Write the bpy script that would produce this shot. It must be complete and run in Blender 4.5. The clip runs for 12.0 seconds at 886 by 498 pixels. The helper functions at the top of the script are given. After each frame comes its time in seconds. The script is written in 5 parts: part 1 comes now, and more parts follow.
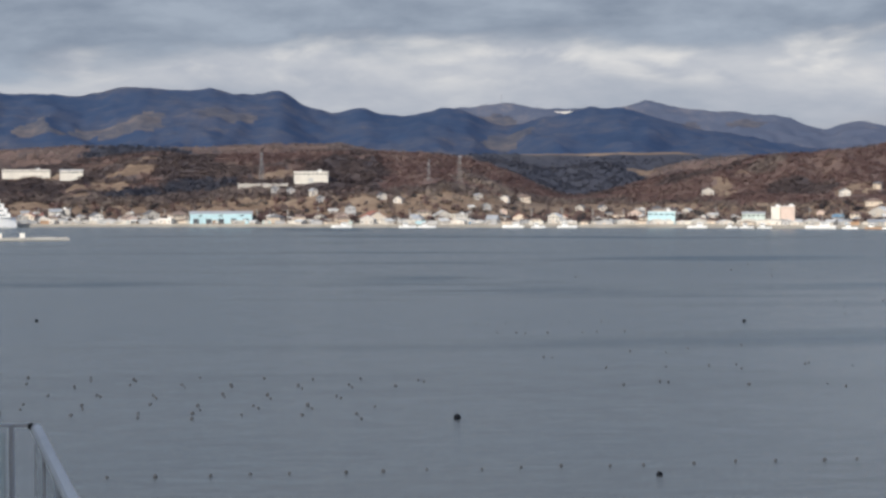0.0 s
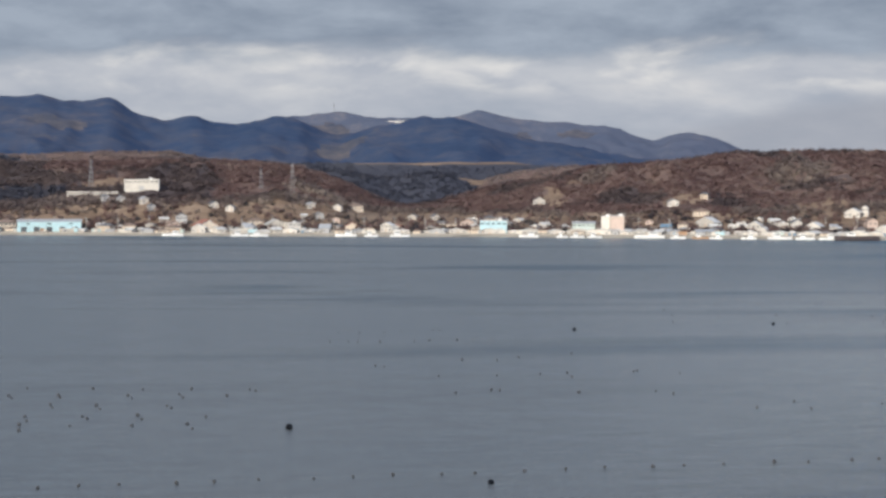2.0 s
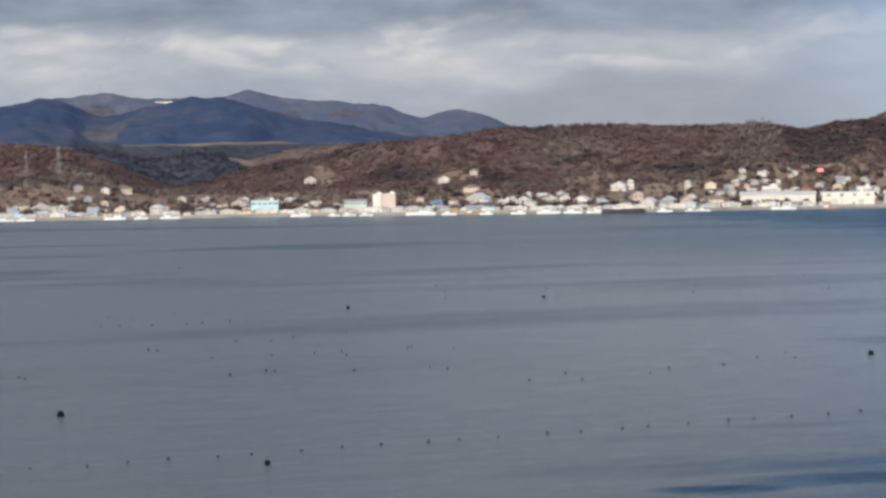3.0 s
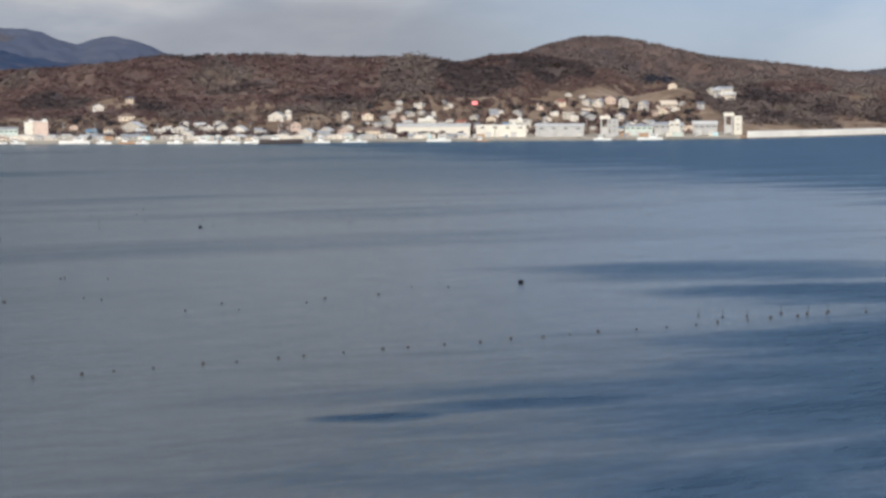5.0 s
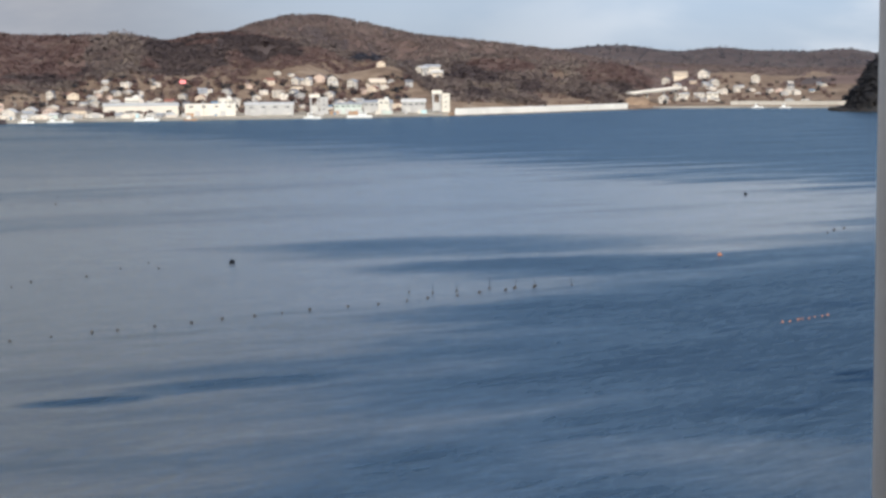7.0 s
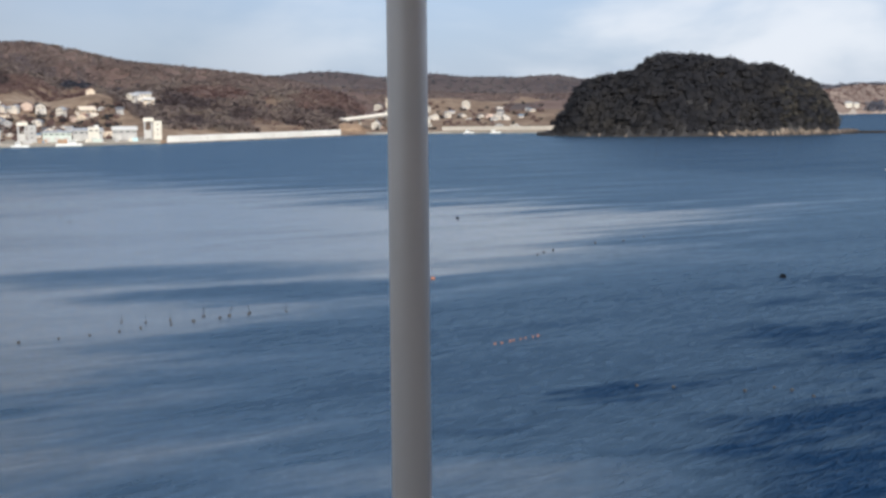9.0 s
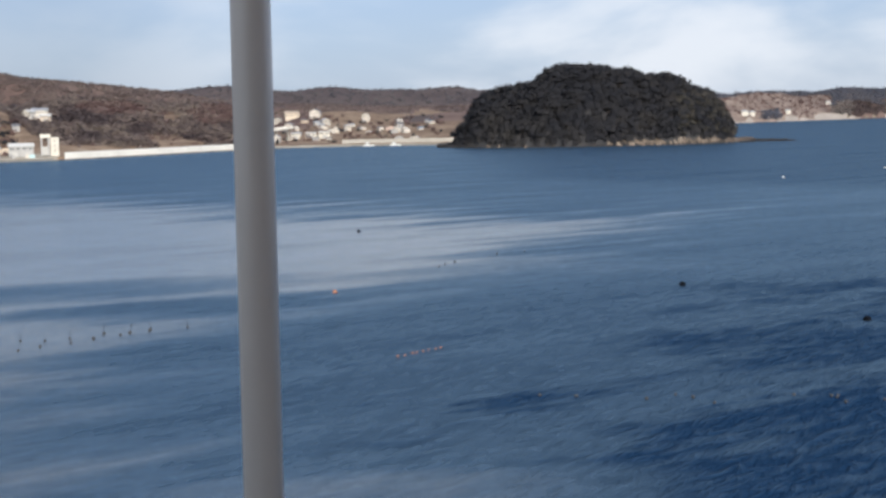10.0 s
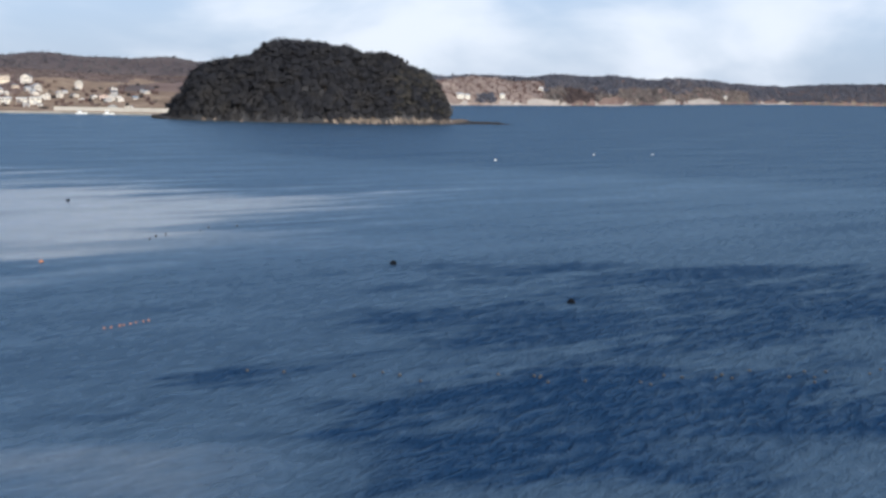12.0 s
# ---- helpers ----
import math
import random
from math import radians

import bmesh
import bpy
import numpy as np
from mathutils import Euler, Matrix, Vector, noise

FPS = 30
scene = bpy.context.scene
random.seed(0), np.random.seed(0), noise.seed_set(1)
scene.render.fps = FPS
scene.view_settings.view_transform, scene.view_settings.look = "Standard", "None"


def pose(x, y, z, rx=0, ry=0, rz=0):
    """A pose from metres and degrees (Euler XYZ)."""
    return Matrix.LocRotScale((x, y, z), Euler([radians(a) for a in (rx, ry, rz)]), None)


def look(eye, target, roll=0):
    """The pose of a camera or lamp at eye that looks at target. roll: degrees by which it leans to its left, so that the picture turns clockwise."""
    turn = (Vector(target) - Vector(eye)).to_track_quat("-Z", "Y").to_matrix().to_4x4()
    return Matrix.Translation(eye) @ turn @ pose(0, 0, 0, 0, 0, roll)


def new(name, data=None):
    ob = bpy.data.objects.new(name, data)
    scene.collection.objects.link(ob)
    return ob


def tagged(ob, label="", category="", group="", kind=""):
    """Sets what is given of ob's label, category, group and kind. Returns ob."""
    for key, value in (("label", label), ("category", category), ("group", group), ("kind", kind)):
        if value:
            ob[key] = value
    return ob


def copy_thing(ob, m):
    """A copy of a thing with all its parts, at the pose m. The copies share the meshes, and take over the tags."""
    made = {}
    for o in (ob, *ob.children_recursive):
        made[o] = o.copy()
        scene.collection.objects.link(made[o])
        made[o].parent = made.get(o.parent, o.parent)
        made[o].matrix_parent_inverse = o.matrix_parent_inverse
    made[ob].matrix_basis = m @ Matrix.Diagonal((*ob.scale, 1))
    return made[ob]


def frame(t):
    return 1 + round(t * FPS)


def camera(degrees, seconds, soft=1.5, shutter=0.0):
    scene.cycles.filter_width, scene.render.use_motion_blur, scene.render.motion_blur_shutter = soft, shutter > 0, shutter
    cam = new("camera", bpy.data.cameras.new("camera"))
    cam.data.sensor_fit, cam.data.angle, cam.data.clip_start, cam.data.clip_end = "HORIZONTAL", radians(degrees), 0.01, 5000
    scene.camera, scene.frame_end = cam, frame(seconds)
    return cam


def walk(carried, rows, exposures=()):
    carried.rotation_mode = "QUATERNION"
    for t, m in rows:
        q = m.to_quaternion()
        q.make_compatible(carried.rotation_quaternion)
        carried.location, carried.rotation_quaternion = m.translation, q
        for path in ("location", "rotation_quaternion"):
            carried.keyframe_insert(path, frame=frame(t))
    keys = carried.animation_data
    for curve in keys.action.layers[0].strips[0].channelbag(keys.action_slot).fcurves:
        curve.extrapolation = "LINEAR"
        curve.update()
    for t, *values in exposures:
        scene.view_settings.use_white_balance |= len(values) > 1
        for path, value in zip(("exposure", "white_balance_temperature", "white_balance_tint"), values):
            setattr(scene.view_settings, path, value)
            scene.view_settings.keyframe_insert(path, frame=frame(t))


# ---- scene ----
FOV = 26.33
EYE = 28.0          # height of the eye over the sea
cam = camera(FOV, 12.0, soft=2.9)
# seconds, sideways step in metres, bearing to the right, pitch, lean
ROWS = [
    (0, -0.600, -0.01, -2.00, -0.14),
    (0.5, -0.600, -0.20, -1.89, -0.35),
    (1, -0.600, 0.56, -1.83, -0.28),
    (1.5, -0.590, 2.38, -1.81, -0.17),
    (2, -0.565, 5.05, -1.73, 0.13),
    (2.5, -0.530, 9.53, -1.33, -0.08),
    (2.7, -0.510, 10.53, -1.71, -0.53),
    (4.3, -0.400, 18.91, -3.95, -0.20),
    (4.5, -0.385, 19.96, -4.04, -0.30),
    (5, -0.345, 22.25, -4.61, -0.11),
    (5.5, -0.310, 23.89, -5.77, -0.05),
    (6, -0.270, 26.31, -6.32, -0.41),
    (6.5, -0.225, 29.74, -5.76, -0.27),
    (6.7, -0.200, 30.25, -5.49, -0.31),
    (8.3, 0.000, 35.63, -4.94, -0.36),
    (8.5, 0.029, 36.51, -4.90, -0.44),
    (9, 0.076, 39.59, -4.56, -0.57),
    (9.5, 0.091, 41.31, -4.69, -1.53),
    (10, 0.141, 42.57, -4.23, -1.20),
    (10.5, 0.193, 44.58, -4.46, -1.08),
    (11, 0.235, 48.47, -4.31, -0.31),
    (11.5, 0.260, 50.07, -5.14, 0.57),
    (12, 0.280, 51.26, -4.95, 1.16),
]
SIDE = (math.cos(radians(39)), -math.sin(radians(39)))


def eye_pose(s, az, pitch, lean):
    e = Vector((SIDE[0] * s, SIDE[1] * s, EYE))
    a, p = radians(az), radians(pitch)
    return look(e, e + Vector((math.sin(a) * math.cos(p), math.cos(a) * math.cos(p), math.sin(p))), lean)


# the phone brightens and cools its picture a little towards the island
walk(cam, [(t, eye_pose(*r)) for t, *r in ROWS], [(0, 0.06, 6500, 10), (2, 0.04, 6500, 10), (4.5, -0.14, 6500, 10), (5.5, -0.02, 6520, 10), (6.5, 0.08, 6520, 10), (8.5, 0.10, 6470, 10), (10.5, 0.12, 6420, 10), (12, 0.22, 6250, 10)])

# ---- light ----
SUN_AZ, SUN_EL = -152.0, 27.0
sun = new("sun", bpy.data.lights.new("sun", "SUN"))
sun.data.energy, sun.data.angle, sun.data.color = 4.1, radians(0.6), (1.0, 0.925, 0.82)
sd = Vector((math.sin(radians(SUN_AZ)) * math.cos(radians(SUN_EL)), math.cos(radians(SUN_AZ)) * math.cos(radians(SUN_EL)), math.sin(radians(SUN_EL))))
sun.matrix_world = look(sd * 200, (0, 0, 0))


class Graph:
    """A short way to write node trees."""

    def __init__(self, tree):
        self.t = tree
        tree.nodes.clear()

    def n(self, kind, ins=None, **props):
        node = self.t.nodes.new(kind)
        if "operation" in props:
            node.operation, node.use_clamp = props["operation"], props.get("use_clamp", False)
        if "data_type" in props:
            node.data_type, node.blend_type = props["data_type"], props["blend_type"]
        if "sky_type" in props:
            node.sky_type, node.sun_disc = props["sky_type"], False
        if "vector_type" in props:
            node.vector_type = props["vector_type"]
        if "interpolation_type" in props:
            node.interpolation_type = props["interpolation_type"]
        for k, v in (ins or {}).items():
            self.put(node.inputs[k], v)
        return node

    def put(self, sock, v):
        if isinstance(v, bpy.types.Node):
            v = v.outputs[0]
        if isinstance(v, bpy.types.NodeSocket):
            self.t.links.new(v, sock)
        elif sock.type == "RGBA" and len(v) == 3:
            sock.default_value = (*v, 1)
        else:
            sock.default_value = v

    def math(self, op, a, b=0.0, c=0.0, clamp=False):
        return self.n("ShaderNodeMath", {0: a, 1: b, 2: c}, operation=op, use_clamp=clamp)

    def ramp(self, fac, stops, mode="LINEAR"):
        r = self.n("ShaderNodeValToRGB", {0: fac})
        r.color_ramp.interpolation = mode
        el = r.color_ramp.elements
        while len(el) < len(stops):
            el.new(0.5)
        for e, (p, c) in zip(el, stops):
            e.position, e.color = p, ((*c, 1) if len(c) == 3 else c) if isinstance(c, tuple) else (c, c, c, 1)
        return r

    def mix(self, fac, a, b, blend="MIX"):
        m = self.n("ShaderNodeMix", data_type="RGBA", blend_type=blend)
        self.put(m.inputs[0], fac)
        self.put(m.inputs[6], a)
        self.put(m.inputs[7], b)
        return m.outputs[2]

    def noise(self, vec, scale, detail=4.0, rough=0.55, distort=0.0):
        return self.n("ShaderNodeTexNoise", {"Vector": vec, "Scale": scale, "Detail": detail, "Roughness": rough, "Distortion": distort})

    def steps(self, v, lo, hi):
        return self.n("ShaderNodeMapRange", {0: v, 1: lo, 2: hi, 3: 0.0, 4: 1.0}, interpolation_type="SMOOTHSTEP").outputs[0]


world = bpy.data.worlds.new("sky")
scene.world = world
world.use_nodes = True
g = Graph(world.node_tree)
way = g.n("ShaderNodeTexCoord").outputs["Generated"]
sep = g.n("ShaderNodeSeparateXYZ", {0: way})
az = g.math("ARCTAN2", sep.outputs[0], sep.outputs[1])
el = sep.outputs[2]
sky = g.n("ShaderNodeTexSky", sky_type="NISHITA", sun_disc=False)
sky.sun_elevation, sky.sun_rotation = radians(SUN_EL), radians(SUN_AZ)
blue = g.mix(0.62, g.mix(1.0, sky.outputs[0], (0.050, 0.066, 0.112), "MULTIPLY"), g.ramp(el, [(0.0, (0.60, 0.69, 0.81)), (0.10, (0.43, 0.57, 0.77)), (0.5, (0.24, 0.36, 0.60))]))
flat = g.n("ShaderNodeCombineXYZ", {0: g.math("MULTIPLY", az, 10.0), 1: g.math("MULTIPLY", el, 30.0), 2: 0.0})
big = g.noise(flat, 1.0, 6.0, 0.55, 0.3)
fine = g.noise(flat, 3.1, 5.0, 0.6)
lump = g.math("ADD", g.math("MULTIPLY", big, 0.75), g.math("MULTIPLY", fine, 0.25))
# overcast over the town, thinning to blue sky with white cloud over the island
left = g.math("SUBTRACT", 1.0, g.steps(az, 0.32, 0.52))
front = g.steps(g.math("COSINE", az), -0.3, 0.3)
deep = g.math("MULTIPLY", g.math("SUBTRACT", 1.0, g.steps(az, -0.22, -0.06)), 0.013)
band = g.steps(g.math("ADD", g.math("ADD", el, deep), g.math("MULTIPLY", g.math("SUBTRACT", big, 0.5), 0.06)), 0.063, 0.080)
rim = g.math("MULTIPLY", g.steps(el, 0.040, 0.062), 0.085)
bright = g.ramp(g.math("ADD", lump, rim), [(0.38, (0.37, 0.41, 0.48)), (0.50, (0.44, 0.47, 0.53)), (0.62, (0.53, 0.55, 0.59)), (0.74, (0.62, 0.62, 0.635))])
# sunlit heads of cumulus under the dark deck
heap = g.noise(g.n("ShaderNodeCombineXYZ", {0: g.math("MULTIPLY", az, 17.0), 1: g.math("MULTIPLY", el, 46.0), 2: 1.9}), 1.0, 6.0, 0.52, 0.35)
heads = g.math("MULTIPLY", g.steps(heap, 0.47, 0.66), g.math("MULTIPLY", g.steps(el, 0.046, 0.060), g.math("SUBTRACT", 1.0, g.steps(el, 0.074, 0.092))))
bright = g.mix(g.math("MULTIPLY", heads, 0.8), bright, (0.74, 0.73, 0.715))
# a mountain lost in the cloud
dome = g.math("SUBTRACT", 0.0515, g.math("MULTIPLY", g.math("POWER", g.math("ABSOLUTE", g.math("DIVIDE", g.math("SUBTRACT", az, 0.325), 0.10)), 1.7), 0.014))
veil = g.math("MULTIPLY", g.steps(g.math("SUBTRACT", g.math("ADD", dome, g.math("MULTIPLY", g.math("SUBTRACT", fine, 0.5), 0.004)), el), -0.004, 0.010), 0.55)
bright = g.mix(veil, bright, (0.315, 0.335, 0.39))
deck = g.mix(band, bright, g.ramp(lump, [(0.35, (0.195, 0.240, 0.315)), (0.6, (0.345, 0.40, 0.48))]))
puff = g.n("ShaderNodeCombineXYZ", {0: g.math("MULTIPLY", az, 9.0), 1: g.math("MULTIPLY", el, 20.0), 2: 3.7})
soft = g.noise(puff, 0.85, 6.0, 0.48, 0.25)
thin = g.ramp(soft, [(0.40, (0.0, 0.0, 0.0)), (0.66, (1.0, 1.0, 1.0))], "EASE")
fade = g.math("SUBTRACT", g.math("ADD", 0.14, g.math("MULTIPLY", g.steps(az, 0.50, 0.80), 0.60)), g.math("MULTIPLY", g.steps(el, 0.10, 0.30), 0.25))
right = g.mix(g.math("MULTIPLY", thin, fade), blue, (0.85, 0.88, 0.93))
dim = g.math("SUBTRACT", 1.0, g.math("MULTIPLY", g.math("MULTIPLY", g.steps(az, 0.28, 0.42), g.math("SUBTRACT", 1.0, g.steps(az, 0.54, 0.66))), 0.12))
col = g.mix(1.0, g.mix(left, right, deck), dim, "MULTIPLY")
out = g.n("ShaderNodeOutputWorld")
g.put(out.inputs[0], g.n("ShaderNodeBackground", {0: col, 1: 1.0}))

# ---- materials ----
MATS = {}


def principled(g, color, rough, metal=0.0, normal=None, spec=None):
    p = g.n("ShaderNodeBsdfPrincipled", {"Base Color": color, "Roughness": rough, "Metallic": metal})
    if normal is not None:
        g.put(p.inputs["Normal"], normal)
    if spec is not None:
        g.put(p.inputs["Specular IOR Level"], spec)
    g.put(g.n("ShaderNodeOutputMaterial").inputs[0], p)
    return p


def paint(name, color, rough=0.6, spread=0.12, scale=0.6, bump=0.1, metal=0.0, vary=0.1, spec=None):
    """Weathered plain surface: stains at two scales, fine grain, a little change from piece to piece."""
    if name in MATS:
        return MATS[name]
    m = bpy.data.materials.new(name)
    m.use_nodes = True
    g = Graph(m.node_tree)
    co = g.n("ShaderNodeTexCoord").outputs["Object"]
    rnd = g.n("ShaderNodeObjectInfo").outputs["Random"]
    big, small = g.noise(co, scale, 5.0), g.noise(co, scale * 9, 4.0)
    v = g.math("ADD", g.math("MULTIPLY", big, 0.65), g.math("MULTIPLY", small, 0.35))
    lo = tuple(c * (1 - spread) ** 2 for c in color)
    hi = tuple(min(c * (1 + spread), 0.9) for c in color)
    c = g.ramp(v, [(0.32, lo), (0.5, color), (0.68, hi)])
    tone = g.ramp(rnd, [(0.0, 1 - vary), (1.0, 1.0)])
    c = g.mix(1.0, c, tone, "MULTIPLY")
    nrm = g.n("ShaderNodeBump", {"Strength": bump, "Distance": 0.05, "Height": small})
    principled(g, c, g.ramp(v, [(0.3, min(rough + 0.12, 1)), (0.7, max(rough - 0.1, 0.05))]), metal, nrm, spec)
    MATS[name] = m
    return m


def woods(name, stops, scale=0.012):
    """Foliage or twigs: the colour drifts from tree to tree across the hill."""
    m = bpy.data.materials.new(name)
    m.use_nodes = True
    g = Graph(m.node_tree)
    geo = g.n("ShaderNodeNewGeometry")
    pos = geo.outputs["Position"]
    wide, tree = g.noise(pos, scale, 3.0), g.noise(pos, scale * 8, 2.0)
    v = g.math("ADD", g.math("MULTIPLY", wide, 0.5), g.math("MULTIPLY", tree, 0.5))
    v = g.math("ADD", v, g.math("MULTIPLY", g.math("SUBTRACT", geo.outputs["Random Per Island"], 0.5), 0.05))
    c = g.ramp(v, stops)
    # thin twigs and needles let part of the light through
    solid = g.n("ShaderNodeBsdfDiffuse", {"Color": c})
    thin = g.n("ShaderNodeBsdfTranslucent", {"Color": c})
    g.put(g.n("ShaderNodeOutputMaterial").inputs[0], g.n("ShaderNodeMixShader", {0: 0.46, 1: solid, 2: thin}))
    MATS[name] = m
    return m


def soil(name, stops, scale=0.012, bump=0.4):
    m = bpy.data.materials.new(name)
    m.use_nodes = True
    g = Graph(m.node_tree)
    pos = g.n("ShaderNodeNewGeometry").outputs["Position"]
    a, b, c = g.noise(pos, scale, 5.0, 0.6), g.noise(pos, scale * 6, 4.0, 0.6), g.noise(pos, scale * 40, 3.0)
    v = g.math("ADD", g.math("MULTIPLY", a, 0.5), g.math("ADD", g.math("MULTIPLY", b, 0.35), g.math("MULTIPLY", c, 0.15)))
    nrm = g.n("ShaderNodeBump", {"Strength": bump, "Distance": 1.5, "Height": b})
    principled(g, g.ramp(v, stops), 0.95, normal=nrm, spec=0.1)
    MATS[name] = m
    return m


def sea_water():
    m = bpy.data.materials.new("sea_water")
    m.use_nodes = True
    g = Graph(m.node_tree)
    pos = g.n("ShaderNodeNewGeometry").outputs["Position"]
    sp = g.n("ShaderNodeSeparateXYZ", {0: pos})
    az = g.math("ARCTAN2", sp.outputs[0], sp.outputs[1])
    # catspaws: long patches of ruffled water, their edges torn by the gusts
    tear = g.noise(g.n("ShaderNodeMapping", {0: pos, "Rotation": (0, 0, radians(20)), "Scale": (0.02, 0.07, 1.0)}), 1.0, 5.0, 0.62)
    shred = g.noise(g.n("ShaderNodeMapping", {0: pos, "Rotation": (0, 0, radians(24)), "Scale": (0.10, 0.42, 1.0)}), 1.0, 4.0, 0.65)
    off = g.math("ADD", g.math("MULTIPLY", g.math("SUBTRACT", tear, 0.5), 2.8), g.math("MULTIPLY", g.math("SUBTRACT", shred, 0.5), 1.8))

    def patch(cx, cy, a, b, deg, amount):
        m = g.n("ShaderNodeMapping", {0: pos, "Location": (cx, cy, 0), "Rotation": (0, 0, radians(deg)), "Scale": (a, b, 1e6)}, vector_type="TEXTURE")
        q = g.n("ShaderNodeSeparateXYZ", {0: m})
        up = g.math("ADD", g.math("MULTIPLY", g.math("MAXIMUM", q.outputs[1], 0.0), 1.5), g.math("MULTIPLY", g.math("MINIMUM", q.outputs[1], 0.0), 0.6))
        r2 = g.math("ADD", g.math("MULTIPLY", q.outputs[0], q.outputs[0]), g.math("MULTIPLY", up, up))
        return g.math("MULTIPLY", g.steps(g.math("SUBTRACT", g.math("ADD", 1.0, off), r2), -0.7, 1.3), amount)

    ruffle = None
    for args in GUSTS:
        p = patch(*args)
        ruffle = p if ruffle is None else g.math("MAXIMUM", ruffle, p)
    broad = g.noise(g.n("ShaderNodeMapping", {0: pos, "Rotation": (0, 0, radians(14)), "Scale": (0.0030, 0.012, 1.0)}), 1.0, 5.0, 0.6, 0.5)
    # the breeze fills the bay towards the island; the water off the town lies in the lee
    rim = g.math("ADD", g.math("MULTIPLY", g.math("SUBTRACT", sp.outputs[1], 44.0), 0.80), g.math("MULTIPLY", g.math("MAXIMUM", g.math("SUBTRACT", sp.outputs[1], 188.0), 0.0), 1.2))
    edge = g.math("SUBTRACT", sp.outputs[0], g.math("MINIMUM", rim, 335.0))
    streak = g.noise(g.n("ShaderNodeMapping", {0: pos, "Rotation": (0, 0, radians(38)), "Scale": (0.010, 0.075, 1.0)}), 1.0, 5.0, 0.6, 0.3)
    reach = g.math("ADD", edge, g.math("ADD", g.math("MULTIPLY", g.math("SUBTRACT", tear, 0.5), 130.0), g.math("MULTIPLY", g.math("SUBTRACT", streak, 0.5), g.math("ADD", 70.0, g.math("MULTIPLY", g.steps(sp.outputs[1], 170.0, 330.0), 170.0)))))
    breeze = g.math("MULTIPLY", g.steps(reach, -62.0, 50.0), g.math("ADD", g.math("ADD", 0.23, g.math("MULTIPLY", g.math("SUBTRACT", 1.0, g.steps(sp.outputs[1], 110.0, 330.0)), 0.09)), g.math("ADD", g.math("MULTIPLY", tear, 0.22), g.math("MULTIPLY", streak, 0.36))))
    far = g.math("MULTIPLY", g.steps(sp.outputs[1], 430.0, 650.0), g.steps(az, -0.05, 0.75))
    far = g.math("MULTIPLY", far, g.math("ADD", 0.08, g.math("MULTIPLY", broad, 0.66)))
    lee = g.math("MULTIPLY", g.math("MULTIPLY", g.steps(broad, 0.50, 0.74), 0.42), g.math("ADD", 0.25, g.math("MULTIPLY", g.steps(sp.outputs[1], 180.0, 420.0), 0.75)))
    ruffle = g.math("MAXIMUM", g.math("MAXIMUM", ruffle, breeze), g.math("MAXIMUM", far, lee))
    ruffle = g.math("MAXIMUM", ruffle, g.math("MULTIPLY", g.math("MULTIPLY", g.steps(sp.outputs[0], 330.0, 560.0), g.steps(az, 0.60, 0.84)), g.math("ADD", 0.48, g.math("MULTIPLY", streak, 0.36))))
    for args in CALMS:
        ruffle = g.math("MULTIPLY", ruffle, g.math("SUBTRACT", 1.0, patch(*args)))
    wave = g.noise(g.n("ShaderNodeMapping", {0: pos, "Rotation": (0, 0, radians(16)), "Scale": (4.0, 1.25, 1.0)}, vector_type="TEXTURE"), 1.0, 4.0, 0.56, 0.7)
    chop = g.noise(g.n("ShaderNodeMapping", {0: pos, "Rotation": (0, 0, radians(28)), "Scale": (1.3, 0.45, 1.0)}, vector_type="TEXTURE"), 1.0, 3.0, 0.6)
    h = g.math("ADD", wave, g.math("MULTIPLY", chop, 0.35))
    strength = g.math("ADD", 0.30, g.math("MULTIPLY", ruffle, 0.70))
    nrm = g.n("ShaderNodeBump", {"Strength": strength, "Distance": 1.2, "Height": h})
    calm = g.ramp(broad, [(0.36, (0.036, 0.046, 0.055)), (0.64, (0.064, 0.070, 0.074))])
    # blue of ruffled water carries reflected high sky in the body colour
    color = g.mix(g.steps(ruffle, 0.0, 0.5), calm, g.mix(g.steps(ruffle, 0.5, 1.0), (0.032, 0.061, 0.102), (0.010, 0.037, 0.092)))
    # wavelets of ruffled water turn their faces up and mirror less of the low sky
    # calm water's sheen is painted: its mirror share follows bearing and distance
    sheen = g.math("ADD", 0.49, g.math("MULTIPLY", g.steps(az, 0.08, 0.42), 0.13))
    sheen = g.math("MULTIPLY", sheen, g.math("ADD", g.math("SUBTRACT", 0.88, g.math("MULTIPLY", g.math("MULTIPLY", g.steps(az, 0.55, 0.85), g.math("SUBTRACT", 1.0, g.steps(sp.outputs[1], 70.0, 200.0))), 0.30)), g.math("MULTIPLY", g.steps(sp.outputs[1], 110.0, 330.0), g.math("ADD", 0.10, g.math("MULTIPLY", g.math("SUBTRACT", g.steps(az, 0.12, 0.30), g.math("MULTIPLY", g.steps(az, 0.50, 0.64), 0.45)), 0.22)))))
    mirror = g.math("MULTIPLY", sheen, g.ramp(ruffle, [(0.0, 1.0), (0.25, 0.66), (0.5, 0.40), (0.75, 0.20), (1.0, 0.07)]))
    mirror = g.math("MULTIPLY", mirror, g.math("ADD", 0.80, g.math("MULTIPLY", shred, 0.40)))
    # painted ripple glints: crests get a larger mirror share than troughs
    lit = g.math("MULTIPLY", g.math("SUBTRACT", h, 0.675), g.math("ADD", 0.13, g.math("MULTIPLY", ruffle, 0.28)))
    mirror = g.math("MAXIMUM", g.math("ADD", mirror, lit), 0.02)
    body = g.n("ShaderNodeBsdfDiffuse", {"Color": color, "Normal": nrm})
